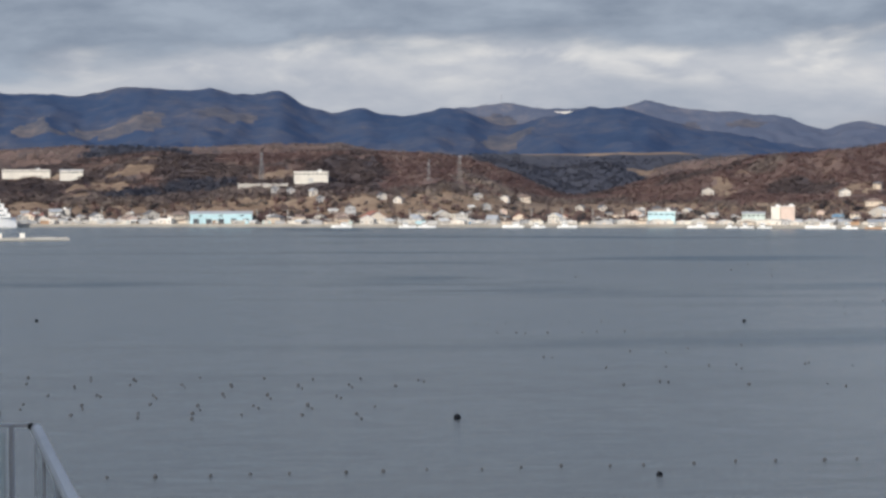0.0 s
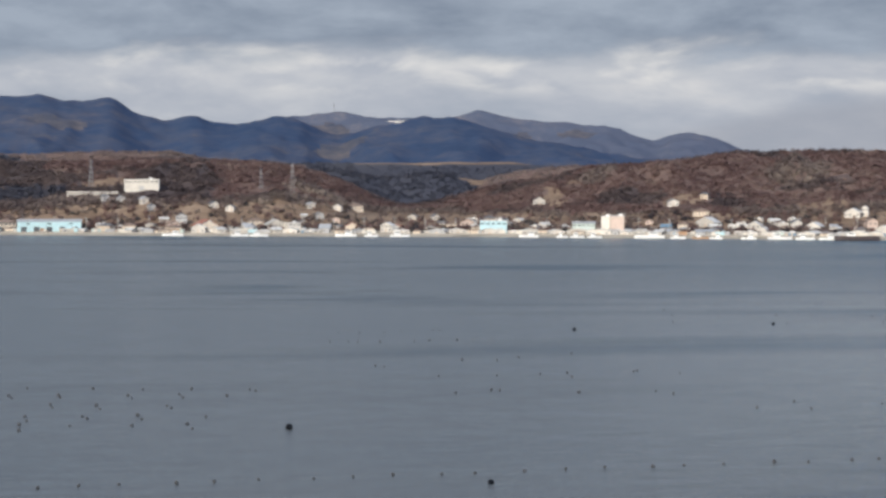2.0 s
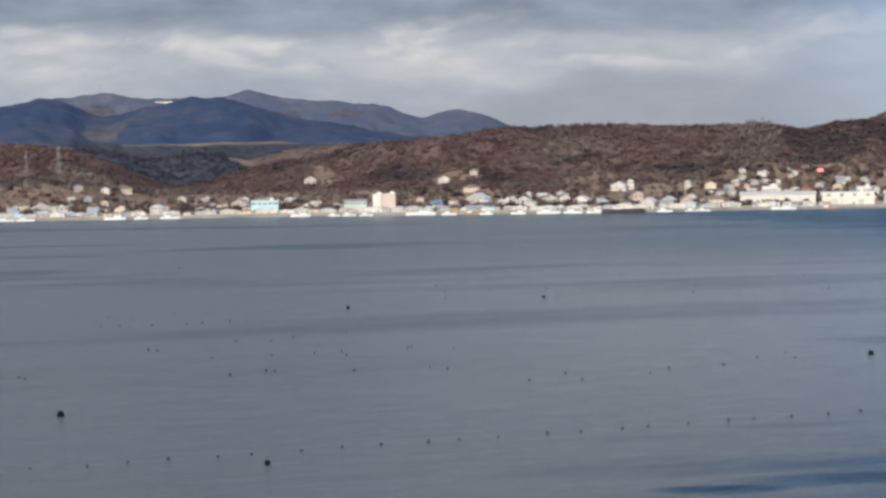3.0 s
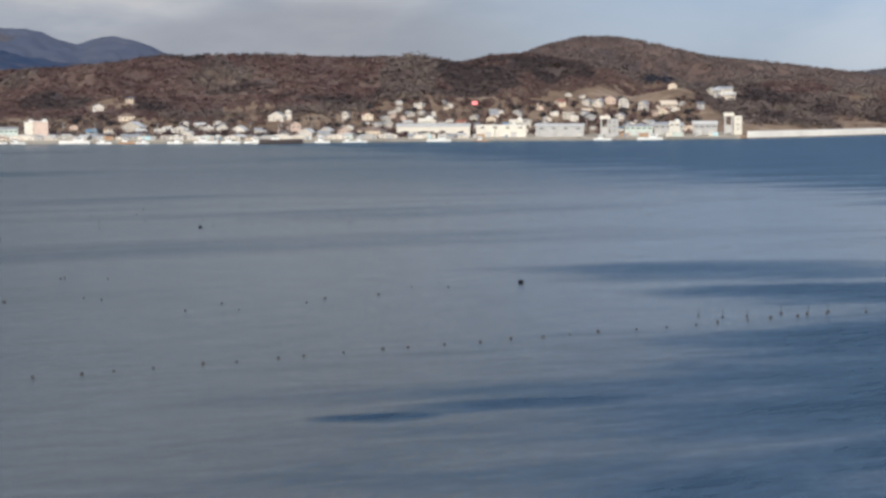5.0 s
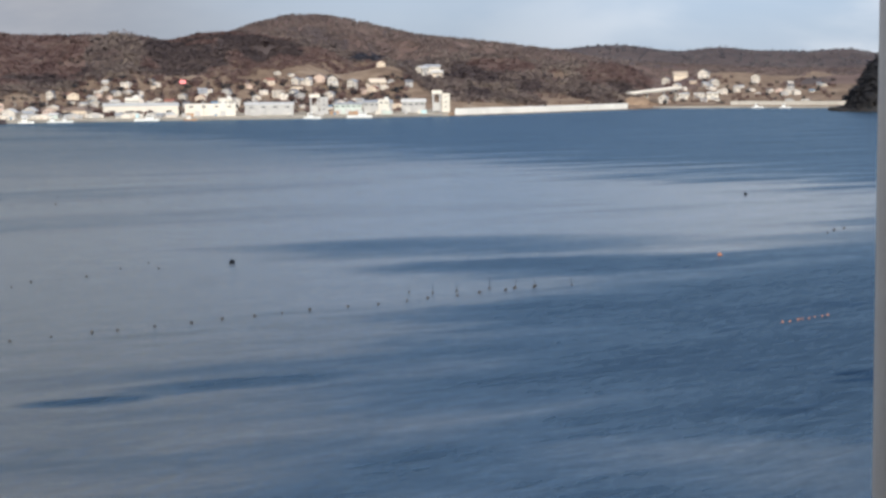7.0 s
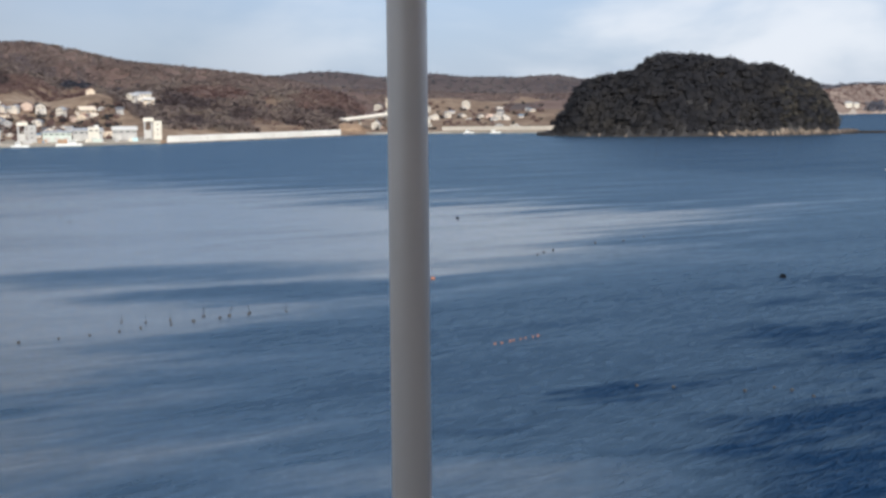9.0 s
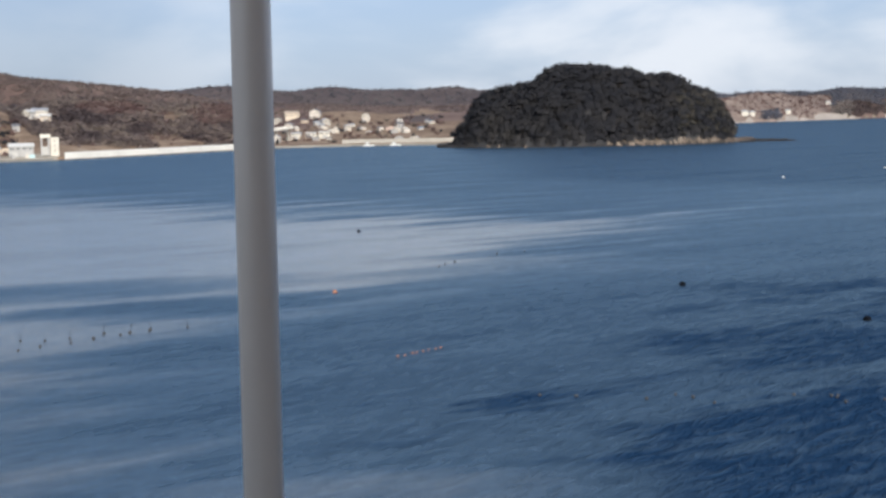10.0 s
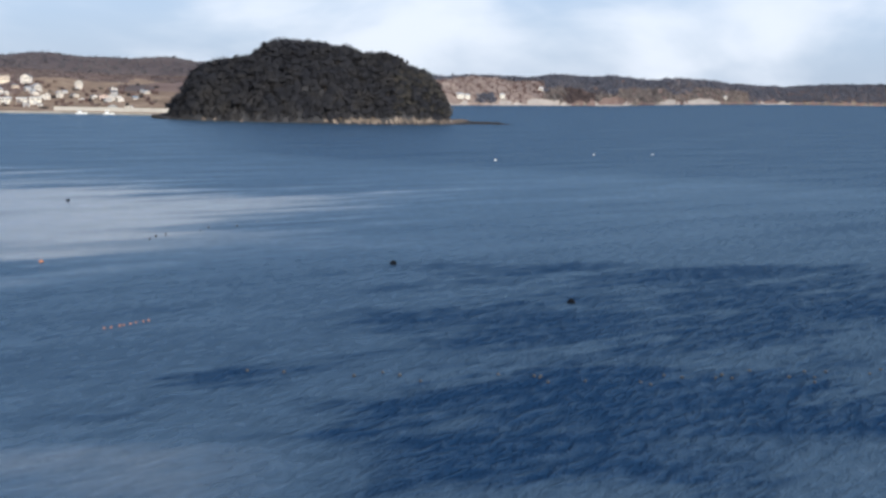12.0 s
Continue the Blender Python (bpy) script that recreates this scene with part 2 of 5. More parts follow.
    # reflections are tinted by hand, warmer to the right on calm water
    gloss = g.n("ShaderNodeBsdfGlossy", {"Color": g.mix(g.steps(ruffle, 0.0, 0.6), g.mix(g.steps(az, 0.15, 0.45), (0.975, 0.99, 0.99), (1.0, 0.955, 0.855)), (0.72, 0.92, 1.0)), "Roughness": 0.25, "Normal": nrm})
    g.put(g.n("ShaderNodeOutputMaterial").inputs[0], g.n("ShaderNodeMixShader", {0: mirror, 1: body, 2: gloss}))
    return m


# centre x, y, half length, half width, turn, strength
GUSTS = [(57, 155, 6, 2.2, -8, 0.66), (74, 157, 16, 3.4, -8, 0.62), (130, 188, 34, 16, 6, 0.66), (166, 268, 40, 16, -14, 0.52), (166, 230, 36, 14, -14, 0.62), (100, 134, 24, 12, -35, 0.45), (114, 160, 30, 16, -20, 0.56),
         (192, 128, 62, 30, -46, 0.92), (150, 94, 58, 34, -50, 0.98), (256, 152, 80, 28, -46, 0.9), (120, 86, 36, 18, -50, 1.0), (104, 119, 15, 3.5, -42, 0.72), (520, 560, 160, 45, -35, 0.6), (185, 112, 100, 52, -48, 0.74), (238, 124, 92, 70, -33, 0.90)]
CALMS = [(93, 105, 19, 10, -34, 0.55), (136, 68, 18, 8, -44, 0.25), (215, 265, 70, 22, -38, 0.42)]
SEA = sea_water()
FIELD = soil("dry_grass_field", [(0.36, (0.13, 0.094, 0.072)), (0.46, (0.215, 0.152, 0.110)), (0.55, (0.30, 0.220, 0.160)), (0.66, (0.42, 0.345, 0.27))], 0.02)
# distance haze and cloud shade are mixed into the mountain blues
MOUNT = soil("hazed_mountain_forest", [(0.36, (0.030, 0.057, 0.120)), (0.47, (0.042, 0.069, 0.134)), (0.56, (0.068, 0.085, 0.136)), (0.66, (0.14, 0.128, 0.142))], 0.0034, 0.4)
# paler patches: sun through cloud gaps, put into the slope colour
MOUNTPALE = soil("sunlit_bare_slope", [(0.38, (0.060, 0.074, 0.115)), (0.5, (0.098, 0.100, 0.125)), (0.62, (0.175, 0.150, 0.150))], 0.008, 0.5)
RIDGE = soil("hazed_ridge_forest", [(0.36, (0.072, 0.094, 0.152)), (0.52, (0.100, 0.118, 0.172)), (0.62, (0.185, 0.175, 0.195))], 0.0022, 0.6)
HARBOUR = soil("harbour_ground", [(0.36, (0.27, 0.24, 0.20)), (0.5, (0.40, 0.36, 0.30)), (0.64, (0.52, 0.47, 0.40))], 0.03)
LITTER = soil("leaf_litter", [(0.36, (0.125, 0.088, 0.080)), (0.5, (0.175, 0.122, 0.108)), (0.64, (0.24, 0.175, 0.148))], 0.012)
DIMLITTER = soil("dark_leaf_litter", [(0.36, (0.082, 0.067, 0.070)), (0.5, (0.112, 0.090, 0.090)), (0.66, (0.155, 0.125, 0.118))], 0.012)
# conifer ground with the blue of haze and valley cloud shade put in
CONIFER = soil("hazed_conifer_slope", [(0.36, (0.056, 0.060, 0.082)), (0.5, (0.068, 0.072, 0.094)), (0.66, (0.088, 0.088, 0.102))], 0.006)
ISLESOIL = soil("evergreen_floor", [(0.34, (0.044, 0.046, 0.052)), (0.5, (0.056, 0.056, 0.060)), (0.66, (0.075, 0.071, 0.068))], 0.05)
BARE = woods("bare_twigs", [(0.38, (0.176, 0.118, 0.116)), (0.46, (0.228, 0.152, 0.144)), (0.54, (0.268, 0.190, 0.174)), (0.63, (0.33, 0.26, 0.23))])
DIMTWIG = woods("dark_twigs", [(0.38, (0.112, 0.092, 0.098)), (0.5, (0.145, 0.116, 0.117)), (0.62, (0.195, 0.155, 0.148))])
WANTWIG = woods("pale_brown_twigs", [(0.38, (0.235, 0.188, 0.180)), (0.5, (0.275, 0.222, 0.208)), (0.62, (0.32, 0.268, 0.245))])
# the bluish grey of these needles stands for haze and cloud shade
FARPINE = woods("hazed_conifer_needles", [(0.36, (0.074, 0.082, 0.112)), (0.5, (0.090, 0.096, 0.126)), (0.66, (0.125, 0.120, 0.136))])
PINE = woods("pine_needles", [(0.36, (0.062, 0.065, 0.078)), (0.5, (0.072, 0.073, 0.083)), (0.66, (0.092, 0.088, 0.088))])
# needles lightened and blued for the haze across the bay
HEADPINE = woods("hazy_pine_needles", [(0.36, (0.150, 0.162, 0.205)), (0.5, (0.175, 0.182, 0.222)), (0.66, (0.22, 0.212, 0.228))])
OLIVE = woods("olive_twigs", [(0.36, (0.098, 0.094, 0.086)), (0.5, (0.118, 0.112, 0.100)), (0.66, (0.155, 0.142, 0.122))])
# headland twigs paled in colour for the same haze
HAZEL = woods("hazed_grey_twigs", [(0.38, (0.20, 0.185, 0.18)), (0.5, (0.27, 0.238, 0.225)), (0.62, (0.36, 0.31, 0.275))], 0.006)
HEADFIELD = soil("dry_headland_slope", [(0.36, (0.17, 0.135, 0.12)), (0.5, (0.25, 0.195, 0.17)), (0.64, (0.36, 0.29, 0.245))], 0.01)
SAND = soil("pale_beach", [(0.36, (0.28, 0.25, 0.225)), (0.5, (0.38, 0.34, 0.305)), (0.66, (0.48, 0.43, 0.39))], 0.02)
GREYTWIG = woods("grey_twigs", [(0.38, (0.175, 0.140, 0.137)), (0.46, (0.228, 0.184, 0.172)), (0.54, (0.27, 0.222, 0.20)), (0.62, (0.34, 0.285, 0.245))])
# haze of the eastern ridge painted into its woods
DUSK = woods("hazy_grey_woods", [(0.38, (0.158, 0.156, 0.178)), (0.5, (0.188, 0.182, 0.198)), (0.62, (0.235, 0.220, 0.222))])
BARK = paint("bark", (0.09, 0.065, 0.05), 0.9)
ROCK = soil("shore_rock", [(0.38, (0.075, 0.064, 0.058)), (0.5, (0.19, 0.152, 0.122)), (0.62, (0.40, 0.335, 0.275))], 0.11, 1.0)
WETROCK = soil("wet_tide_rock", [(0.38, (0.035, 0.034, 0.036)), (0.6, (0.07, 0.064, 0.060))], 0.3, 0.8)
CONCRETE = paint("concrete", (0.46, 0.44, 0.40), 0.85, 0.15, 0.08)
PALE = paint("pale_concrete", (0.86, 0.83, 0.76), 0.8, 0.08, 0.06)

# ---- mesh helpers ----


def at(az, d, z=0.0):
    """A place by bearing (degrees to the right of north), distance from the eye's foot, and height."""
    return Vector((math.sin(radians(az)) * d, math.cos(radians(az)) * d, z))


def height_at(el, d):
    """The height of what is seen at that elevation (degrees) and distance."""
    return EYE + d * math.tan(radians(el))


def mesh_object(name, verts, faces, material, parent=None, smooth=False):
    me = bpy.data.meshes.new(name)
    me.from_pydata([tuple(v) for v in verts], [], faces)
    me.materials.append(material)
    if smooth:
        me.polygons.foreach_set("use_smooth", [True] * len(me.polygons))
    ob = new(name, me)
    ob.parent = parent
    return ob


def part(name, bm, material, parent, label=""):
    me = bpy.data.meshes.new(name)
    bm.to_mesh(me)
    bm.free()
    me.materials.append(material)
    ob = new(name, me)
    ob.parent = parent
    if label:
        ob["label"] = label
    return ob


def thing(name, place, turn=0.0):
    """An Empty at the base of a thing; turn in degrees about the vertical."""
    ob = new(name)
    ob.empty_display_size = 0.5
    ob.matrix_basis = Matrix.Translation(place) @ Matrix.Rotation(radians(turn), 4, "Z")
    return ob


def add_box(bm, c, s, bevel=0.0, m=None):
    v = bmesh.ops.create_cube(bm, size=1.0, matrix=Matrix.Translation(c) @ Matrix.Diagonal((*s, 1)))["verts"]
    if bevel:
        e = list({x for q in v for x in q.link_edges})
        v = bmesh.ops.bevel(bm, geom=e, offset=bevel, segments=2, affect="EDGES")["verts"]
    if m is not None:
        bmesh.ops.transform(bm, matrix=m, verts=list(set(v)))
    return v


def box(c, s, bevel=0.0):
    bm = bmesh.new()
    add_box(bm, c, s, bevel)
    return bm


def tube(a, b, r, r2=None, seg=10, bm=None):
    bm = bm or bmesh.new()
    a, b = Vector(a), Vector(b)
    m = Matrix.Translation((a + b) / 2) @ (b - a).to_track_quat("Z", "Y").to_matrix().to_4x4()
    bmesh.ops.create_cone(bm, cap_ends=True, segments=seg, radius1=r, radius2=r if r2 is None else r2, depth=(b - a).length, matrix=m)
    return bm


def gable(w, l, h, rise, over, thick=0.25):
    """Roof slab over a w (x) by l (y) house: ridge along y, overhang, real thickness."""
    bm = bmesh.new()
    x, y = w / 2 + over, l / 2 + over
    drop = rise * over / (w / 2)
    prof = [(-x, h - drop), (0, h + rise), (x, h - drop), (x, h - drop + thick), (0, h + rise + thick), (-x, h - drop + thick)]
    rings = [[bm.verts.new((px, s * y, pz)) for px, pz in prof] for s in (-1, 1)]
    for i in range(6):
        j = (i + 1) % 6
        bm.faces.new((rings[0][i], rings[0][j], rings[1][j], rings[1][i]))
    for r, o in ((rings[0], 1), (rings[1], -1)):
        for q in ((0, 1, 4, 5), (1, 2, 3, 4)):
            bm.faces.new([r[k] for k in q][::-o])
    return bm


def hipped(w, l, h, rise, over):
    bm = bmesh.new()
    x, y = w / 2 + over, l / 2 + over
    k = max(y - x, 0.2)
    lo = [bm.verts.new(p) for p in ((-x, -y, h - 0.2), (x, -y, h - 0.2), (x, y, h - 0.2), (-x, y, h - 0.2))]
    ed = [bm.verts.new(p) for p in ((-x, -y, h + 0.05), (x, -y, h + 0.05), (x, y, h + 0.05), (-x, y, h + 0.05))]
    r0, r1 = bm.verts.new((0, -k, h + rise)), bm.verts.new((0, k, h + rise))
    bm.faces.new(lo[::-1])
    for i in range(4):
        j = (i + 1) % 4
        bm.faces.new((lo[i], lo[j], ed[j], ed[i]))
    bm.faces.new((ed[0], ed[1], r0)), bm.faces.new((ed[2], ed[3], r1))
    bm.faces.new((ed[1], ed[2], r1, r0)), bm.faces.new((ed[3], ed[0], r0, r1))
    return bm


def gabled_wall(w, l, h, rise):
    bm = bmesh.new()
    x, y = w / 2, l / 2
    rings = [[bm.verts.new((px, s * y, pz)) for px, pz in ((-x, -1.5), (x, -1.5), (x, h), (0, h + rise), (-x, h))] for s in (-1, 1)]
    bm.faces.new(rings[0]), bm.faces.new(rings[1][::-1])
    for i in range(5):
        j = (i + 1) % 5
        bm.faces.new((rings[0][j], rings[0][i], rings[1][i], rings[1][j]))
    return bm


# ---- lie of the land ----
def smooth(x, knots):
    """Rounded interpolation through (bearing, value) pairs."""
    k = np.array(knots, float)
    x = np.asarray(x, float)
    w = np.array([0.06, 0.24, 0.40, 0.24, 0.06])
    return sum(wi * np.interp(x + o, k[:, 0], k[:, 1]) for wi, o in zip(w, (-0.5, -0.25, 0, 0.25, 0.5)))


def rise_of(el, d):
    return EYE + d * np.tan(np.radians(el))


SHORE = [(-40, 1320), (-13, 1262), (-8, 1235), (-3, 1198), (2, 1186), (7, 1180), (12, 1160), (17, 1150), (22, 1178), (28.7, 1222), (31.4, 1262), (34, 1345),
         (36.7, 1455), (37.5, 1490), (40, 1500), (43, 1480), (46, 1560), (48, 1900), (50.5, 2500), (54, 3000)]
FOOT_OFF = [(-40, 150), (-8, 140), (-3, 150), (0, 170), (1.6, 170), (3.2, 360), (5, 360), (8, 210), (12, 180), (16, 190), (19, 200), (21.5, 260), (24, 260), (27, 330),
            (29.5, 320), (30.8, 120), (33, 60), (36.3, 55), (37.5, 260), (40, 290), (54, 250)]
FOOT_Z = [(-40, 12), (-8, 15), (-4, 20), (0, 24), (1.6, 19), (3.2, 11), (5, 11), (8, 14), (12, 14), (16, 15), (19, 17), (21.5, 28), (24, 28), (27, 35), (29.5, 33), (31, 9), (33, 7),
          (36.3, 7), (37.5, 11), (40, 15), (43, 16), (54, 15)]
CREST = [(-40, 0.2), (-13.2, 0.42), (-11.5, 0.58), (-9.9, 0.83), (-8.4, 1.0), (-7.4, 0.9), (-5.7, 1.0), (-3.1, 1.0), (-1.4, 0.92), (0.3, 0.8), (1.3, 0.62), (2, 0.38), (2.8, 0.0), (3.7, -0.35),
         (4.5, -0.3), (5.4, -0.1), (6.2, 0.14), (7.1, 0.33), (8.5, 0.5), (9.3, 0.78), (11, 0.95), (12.6, 1.1), (13.5, 1.27), (15.3, 1.34), (16.4, 1.29), (19.4, 1.28), (22, 1.22), (22.8, 0.98),
         (23.7, 1.24), (24.8, 1.38), (26.2, 1.12), (27, 0.94), (28.7, 0.6), (29.6, 0.35), (31.2, 0.5), (32.6, 0.56), (33.4, 0.48), (34.3, 0.28), (35.1, 0.32), (36, 0.38), (36.8, 0.18), (37.3, -0.4),
         (38.5, 0.0), (39.3, 0.12), (40.1, 0.12), (41, -0.02), (42.6, -0.02), (54, -0.1)]
SECOND = [(-40, 0.9), (-13.2, 1.05), (-10.7, 1.22), (-8.2, 1.12), (-5.7, 1.22), (-3.1, 1.28), (-1.6, 1.0), (0.3, 0.88), (2, 0.75), (3.1, 0.48), (4.2, 0.62), (4.9, 0.70), (5.5, 0.56), (6.1, 0.36), (6.6, 0.55), (7.2, 0.72), (8, 0.82), (9, 0.9),
          (10.5, 0.88), (12, 0.7), (22, 0.5), (23.7, 0.9), (24.8, 1.42), (25.5, 1.66), (26.4, 1.88), (27.5, 1.79), (28.7, 1.6), (30.4, 1.24), (32, 0.98), (33, 0.87), (34.3, 0.74), (36, 0.45), (40, 0.2), (54, 0.1)]
THIRD = [(-40, 0.7), (-8, 0.8), (0, 0.85), (2.5, 0.9), (3.7, 0.97), (7.1, 0.90), (10, 0.6), (22, 0.4), (31, 0.4), (34.3, 0.74), (35.5, 0.87), (36.3, 0.9), (37.6, 0.73), (38.1, 0.68), (39.3, 0.82), (40.1, 0.67), (41.3, 0.68), (41.8, 0.6), (42.9, 0.72),
         (43.9, 0.58), (46, 0.5), (54, 0.3)]
D1, D2, D3 = 1780.0, 2250.0, 2850.0


def land_height(az, d):
    """Height of the mainland: quay, town, foot of the hills, three ridges one behind the other."""
    az, d = np.broadcast_arrays(np.asarray(az, float), np.asarray(d, float))
    s = smooth(az, SHORE)
    f = s + smooth(az, FOOT_OFF)
    fz = smooth(az, FOOT_Z)
    d1 = np.maximum(D1, f + 120)
    c1, c2, c3 = rise_of(smooth(az, CREST), d1) - 3.6, rise_of(smooth(az, SECOND), D2) - 3.2, rise_of(smooth(az, THIRD), D3) - 2.6
    stops = [(s, 1.8 + 0 * s), (s + 45, 2.6 + 0 * s), (f, fz), (d1, c1), (0.5 * (d1 + D2), np.minimum(c1, c2) * 0.86), (D2 + 0 * s, c2), (0.5 * (D2 + D3) + 0 * s, np.minimum(c2, c3) * 0.84),
             (D3 + 0 * s, c3), (3300 + 0 * s, c3 * 0.6)]
    z = np.full(az.shape, 1.8)
    for (da, za), (db, zb) in zip(stops, stops[1:]):
        k = np.clip((d - da) / np.maximum(db - da, 1), 0, 1)
        k = 0.45 * k + 0.55 * k * k * (3 - 2 * k)
        z = np.where(d >= da, za + (zb - za) * k, z)
    return z


def rough_of(x, y, size, seed=0.0):
    return noise.fractal((x / size + seed, y / size - seed, seed), 0.9, 2.1, 4)


def gullies(x, y):
    """Spurs and gullies running down the slopes: 1 on a spur, below 0 in a gully."""
    w = 34.0 * rough_of(x, y, 190.0, 17.0)
    b, d = math.degrees(math.atan2(x, y)), math.hypot(x, y)
    return 0.55 - 1.9 * abs(noise.noise((b * 0.62 + w / 42.0, d / 900.0, 2.0)))


def land_z(az, d):
    """Height of the mainland with its small unevenness; takes numbers or arrays."""
    z = np.atleast_1d(np.asarray(land_height(az, d), float)).copy()
    x, y = np.atleast_1d(np.sin(np.radians(az)) * d), np.atleast_1d(np.cos(np.radians(az)) * d)
    pts = list(zip(x.ravel(), y.ravel()))
    n = np.array([rough_of(a, b, 130.0, 3.0) for a, b in pts]).reshape(z.shape)
    g = np.array([gullies(a, b) for a, b in pts]).reshape(z.shape)
    r = np.hypot(x, y).reshape(z.shape)
    keep = np.clip((D1 - 10 - r) / 110, 0, 1) + np.clip((r - 1930) / 90, 0, 1) * np.clip((D2 - 10 - r) / 110, 0, 1)
    z += 0.6 * n * np.clip((z - 4) * 0.16, 0, 7.0) + g * keep * np.clip((z - 10) * 0.30, 0, 11.0)
    return z if np.ndim(d) or np.ndim(az) else float(z[0])


def polar_sheet(name, azs, rows_of, z_of, materials, pick=None):
    """A sheet of ground on a fan of bearings; rows_of(az) gives its distances, pick(az, d) its material."""
    verts, faces, which = [], [], []
    n = len(rows_of(azs[0]))
    for a in azs:
        dist = np.asarray(rows_of(a), float)
        zs = z_of(a, dist)
        for j, d in enumerate(dist):
            p = at(a, d)
            p.z = zs[j] if j else -4.0
            verts.append(p)
    for i in range(len(azs) - 1):
        dist = rows_of(azs[i])
        for j in range(n - 1):
            k = i * n + j
            faces.append((k, k + n, k + n + 1, k + 1))
            which.append(pick(azs[i], dist[j]) if pick else 0)
    ob = mesh_object(name, verts, faces, materials[0], smooth=True)
    for m in materials[1:]:
        ob.data.materials.append(m)
    ob.data.polygons.foreach_set("material_index", which)
    return ob


U = np.linspace(0, 1, 70) ** 1.25


def land_rows(a):
    s = float(smooth(a, SHORE))
    return [s - 0.2] + list(s + (3300 - s) * U)


# what grows where: kind, bearing, distance, half breadth in degrees, half depth in metres; later patches lie over earlier ones
RED, DIM, GREY, EVER, OPEN = "red", "dim", "grey", "ever", "open"
PATCHES = [
    (EVER, -9.2, 2150, 1.6, 120), (DIM, -12.2, 1560, 2.2, 90), (OPEN, -10.4, 1520, 1.1, 34), (OPEN, -9.4, 1590, 0.9, 32), (OPEN, -8.6, 1665, 0.6, 40), (OPEN, -12.6, 1620, 1.6, 26), (OPEN, -10.9, 1440, 1.0, 30),
    (DIM, -7.3, 1590, 1.4, 190), (EVER, -7.4, 1480, 1.1, 70), (EVER, -9.3, 1450, 0.8, 40), (RED, -5.4, 1690, 1.6, 80), (OPEN, -4.9, 1520, 0.8, 40), (GREY, -5.4, 1370, 1.6, 55), (DIM, -2.9, 1540, 1.3, 130), (GREY, -2.4, 1315, 0.7, 60),
    (RED, 0.4, 1620, 2.0, 170), (GREY, 0.2, 1365, 1.0, 50), (OPEN, 1.4, 1450, 0.9, 40), (GREY, 1.0, 1490, 0.9, 34), (OPEN, 5.9, 2215, 0.45, 60), (OPEN, 8.3, 1530, 0.35, 90), (OPEN, 9.1, 1640, 0.4, 50), (GREY, 9.7, 1660, 0.5, 60),
    (OPEN, 12.2, 1420, 0.7, 45), (DIM, 10.6, 1480, 1.1, 60), (DIM, 14.2, 1760, 1.0, 60), (GREY, 15.6, 1600, 0.9, 70), (DIM, 19.4, 1420, 0.9, 60), (OPEN, 16.4, 1370, 0.9, 36), (GREY, 21.3, 1600, 0.9, 150), (DIM, 22.6, 1640, 0.7, 100),
    (OPEN, 22.3, 1370, 1.2, 52), (GREY, 20.9, 1430, 0.8, 36), (EVER, 23.4, 1425, 0.6, 26), (DIM, 23.5, 1560, 1.1, 110), (OPEN, 25.4, 1430, 1.8, 70), (DIM, 26.0, 1680, 2.0, 90), (OPEN, 27.6, 1500, 2.4, 70), (OPEN, 28.3, 1640, 1.6, 80), (OPEN, 30.3, 1600, 1.1, 60),
    (GREY, 27.6, 1720, 1.0, 60), (EVER, 29.3, 1720, 1.3, 24), (DIM, 29.9, 1440, 1.0, 70), (GREY, 33.0, 1560, 4.0, 260), (DIM, 31.9, 1600, 0.9, 90), (RED, 32.9, 1690, 1.2, 70), (DIM, 32.0, 1440, 0.6, 40), (DIM, 33.6, 1500, 0.4, 60), (OPEN, 32.4, 1352, 1.0, 24), (OPEN, 34.5, 1430, 0.9, 40), (RED, 35.9, 1690, 0.9, 110), (DIM, 36.4, 1600, 0.4, 50), (OPEN, 34.5, 1640, 0.3, 60), (DIM, 35.2, 1480, 0.3, 36),
    (OPEN, 40.6, 1880, 1.9, 160), (GREY, 39.2, 1960, 1.0, 60), (OPEN, 42.3, 2060, 0.8, 120), (DIM, 41.9, 1800, 0.6, 50),
]


def cover(a, d):
    """The kind of growth at a place: red or dim winter woods, grey trees, evergreens, or open grass."""
    p = at(a, d)
    n, w = rough_of(p.x, p.y, 150.0, 20.0), rough_of(p.x, p.y, 60.0, 31.0)
    a2, d2 = a + 0.30 * w, d + 40 * n
    if d > 2380:
        kind = OPEN if 2.3 < a < 8.2 and D3 - 70 < d < D3 + 40 else EVER if a < 26 else GREY
    elif d > 1960:
        kind = EVER if 0.9 < a < 6.0 else RED
    else:
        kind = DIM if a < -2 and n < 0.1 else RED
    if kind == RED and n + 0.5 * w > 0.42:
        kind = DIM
    for k, pa, pd, ha, hd in PATCHES:
        if ((a2 - pa) / ha) ** 2 + ((d2 - pd) / hd) ** 2 < 1:
            kind = k
    return kind


def ground_kind(a, d):
    s = float(smooth(a, SHORE))
    if d < s + 58 and a < 31:
        return 2
    if d < s + float(smooth(a, FOOT_OFF)) - 5:
        return 0
    if d > 2380 and a > 26:
        return 4
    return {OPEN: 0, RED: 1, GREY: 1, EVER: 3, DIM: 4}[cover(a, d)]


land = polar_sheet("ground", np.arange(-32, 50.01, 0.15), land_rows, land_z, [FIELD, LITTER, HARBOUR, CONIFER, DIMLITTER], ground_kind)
tagged(land, "dry winter grass and bare hills behind the harbour town", "ground", kind="structure")

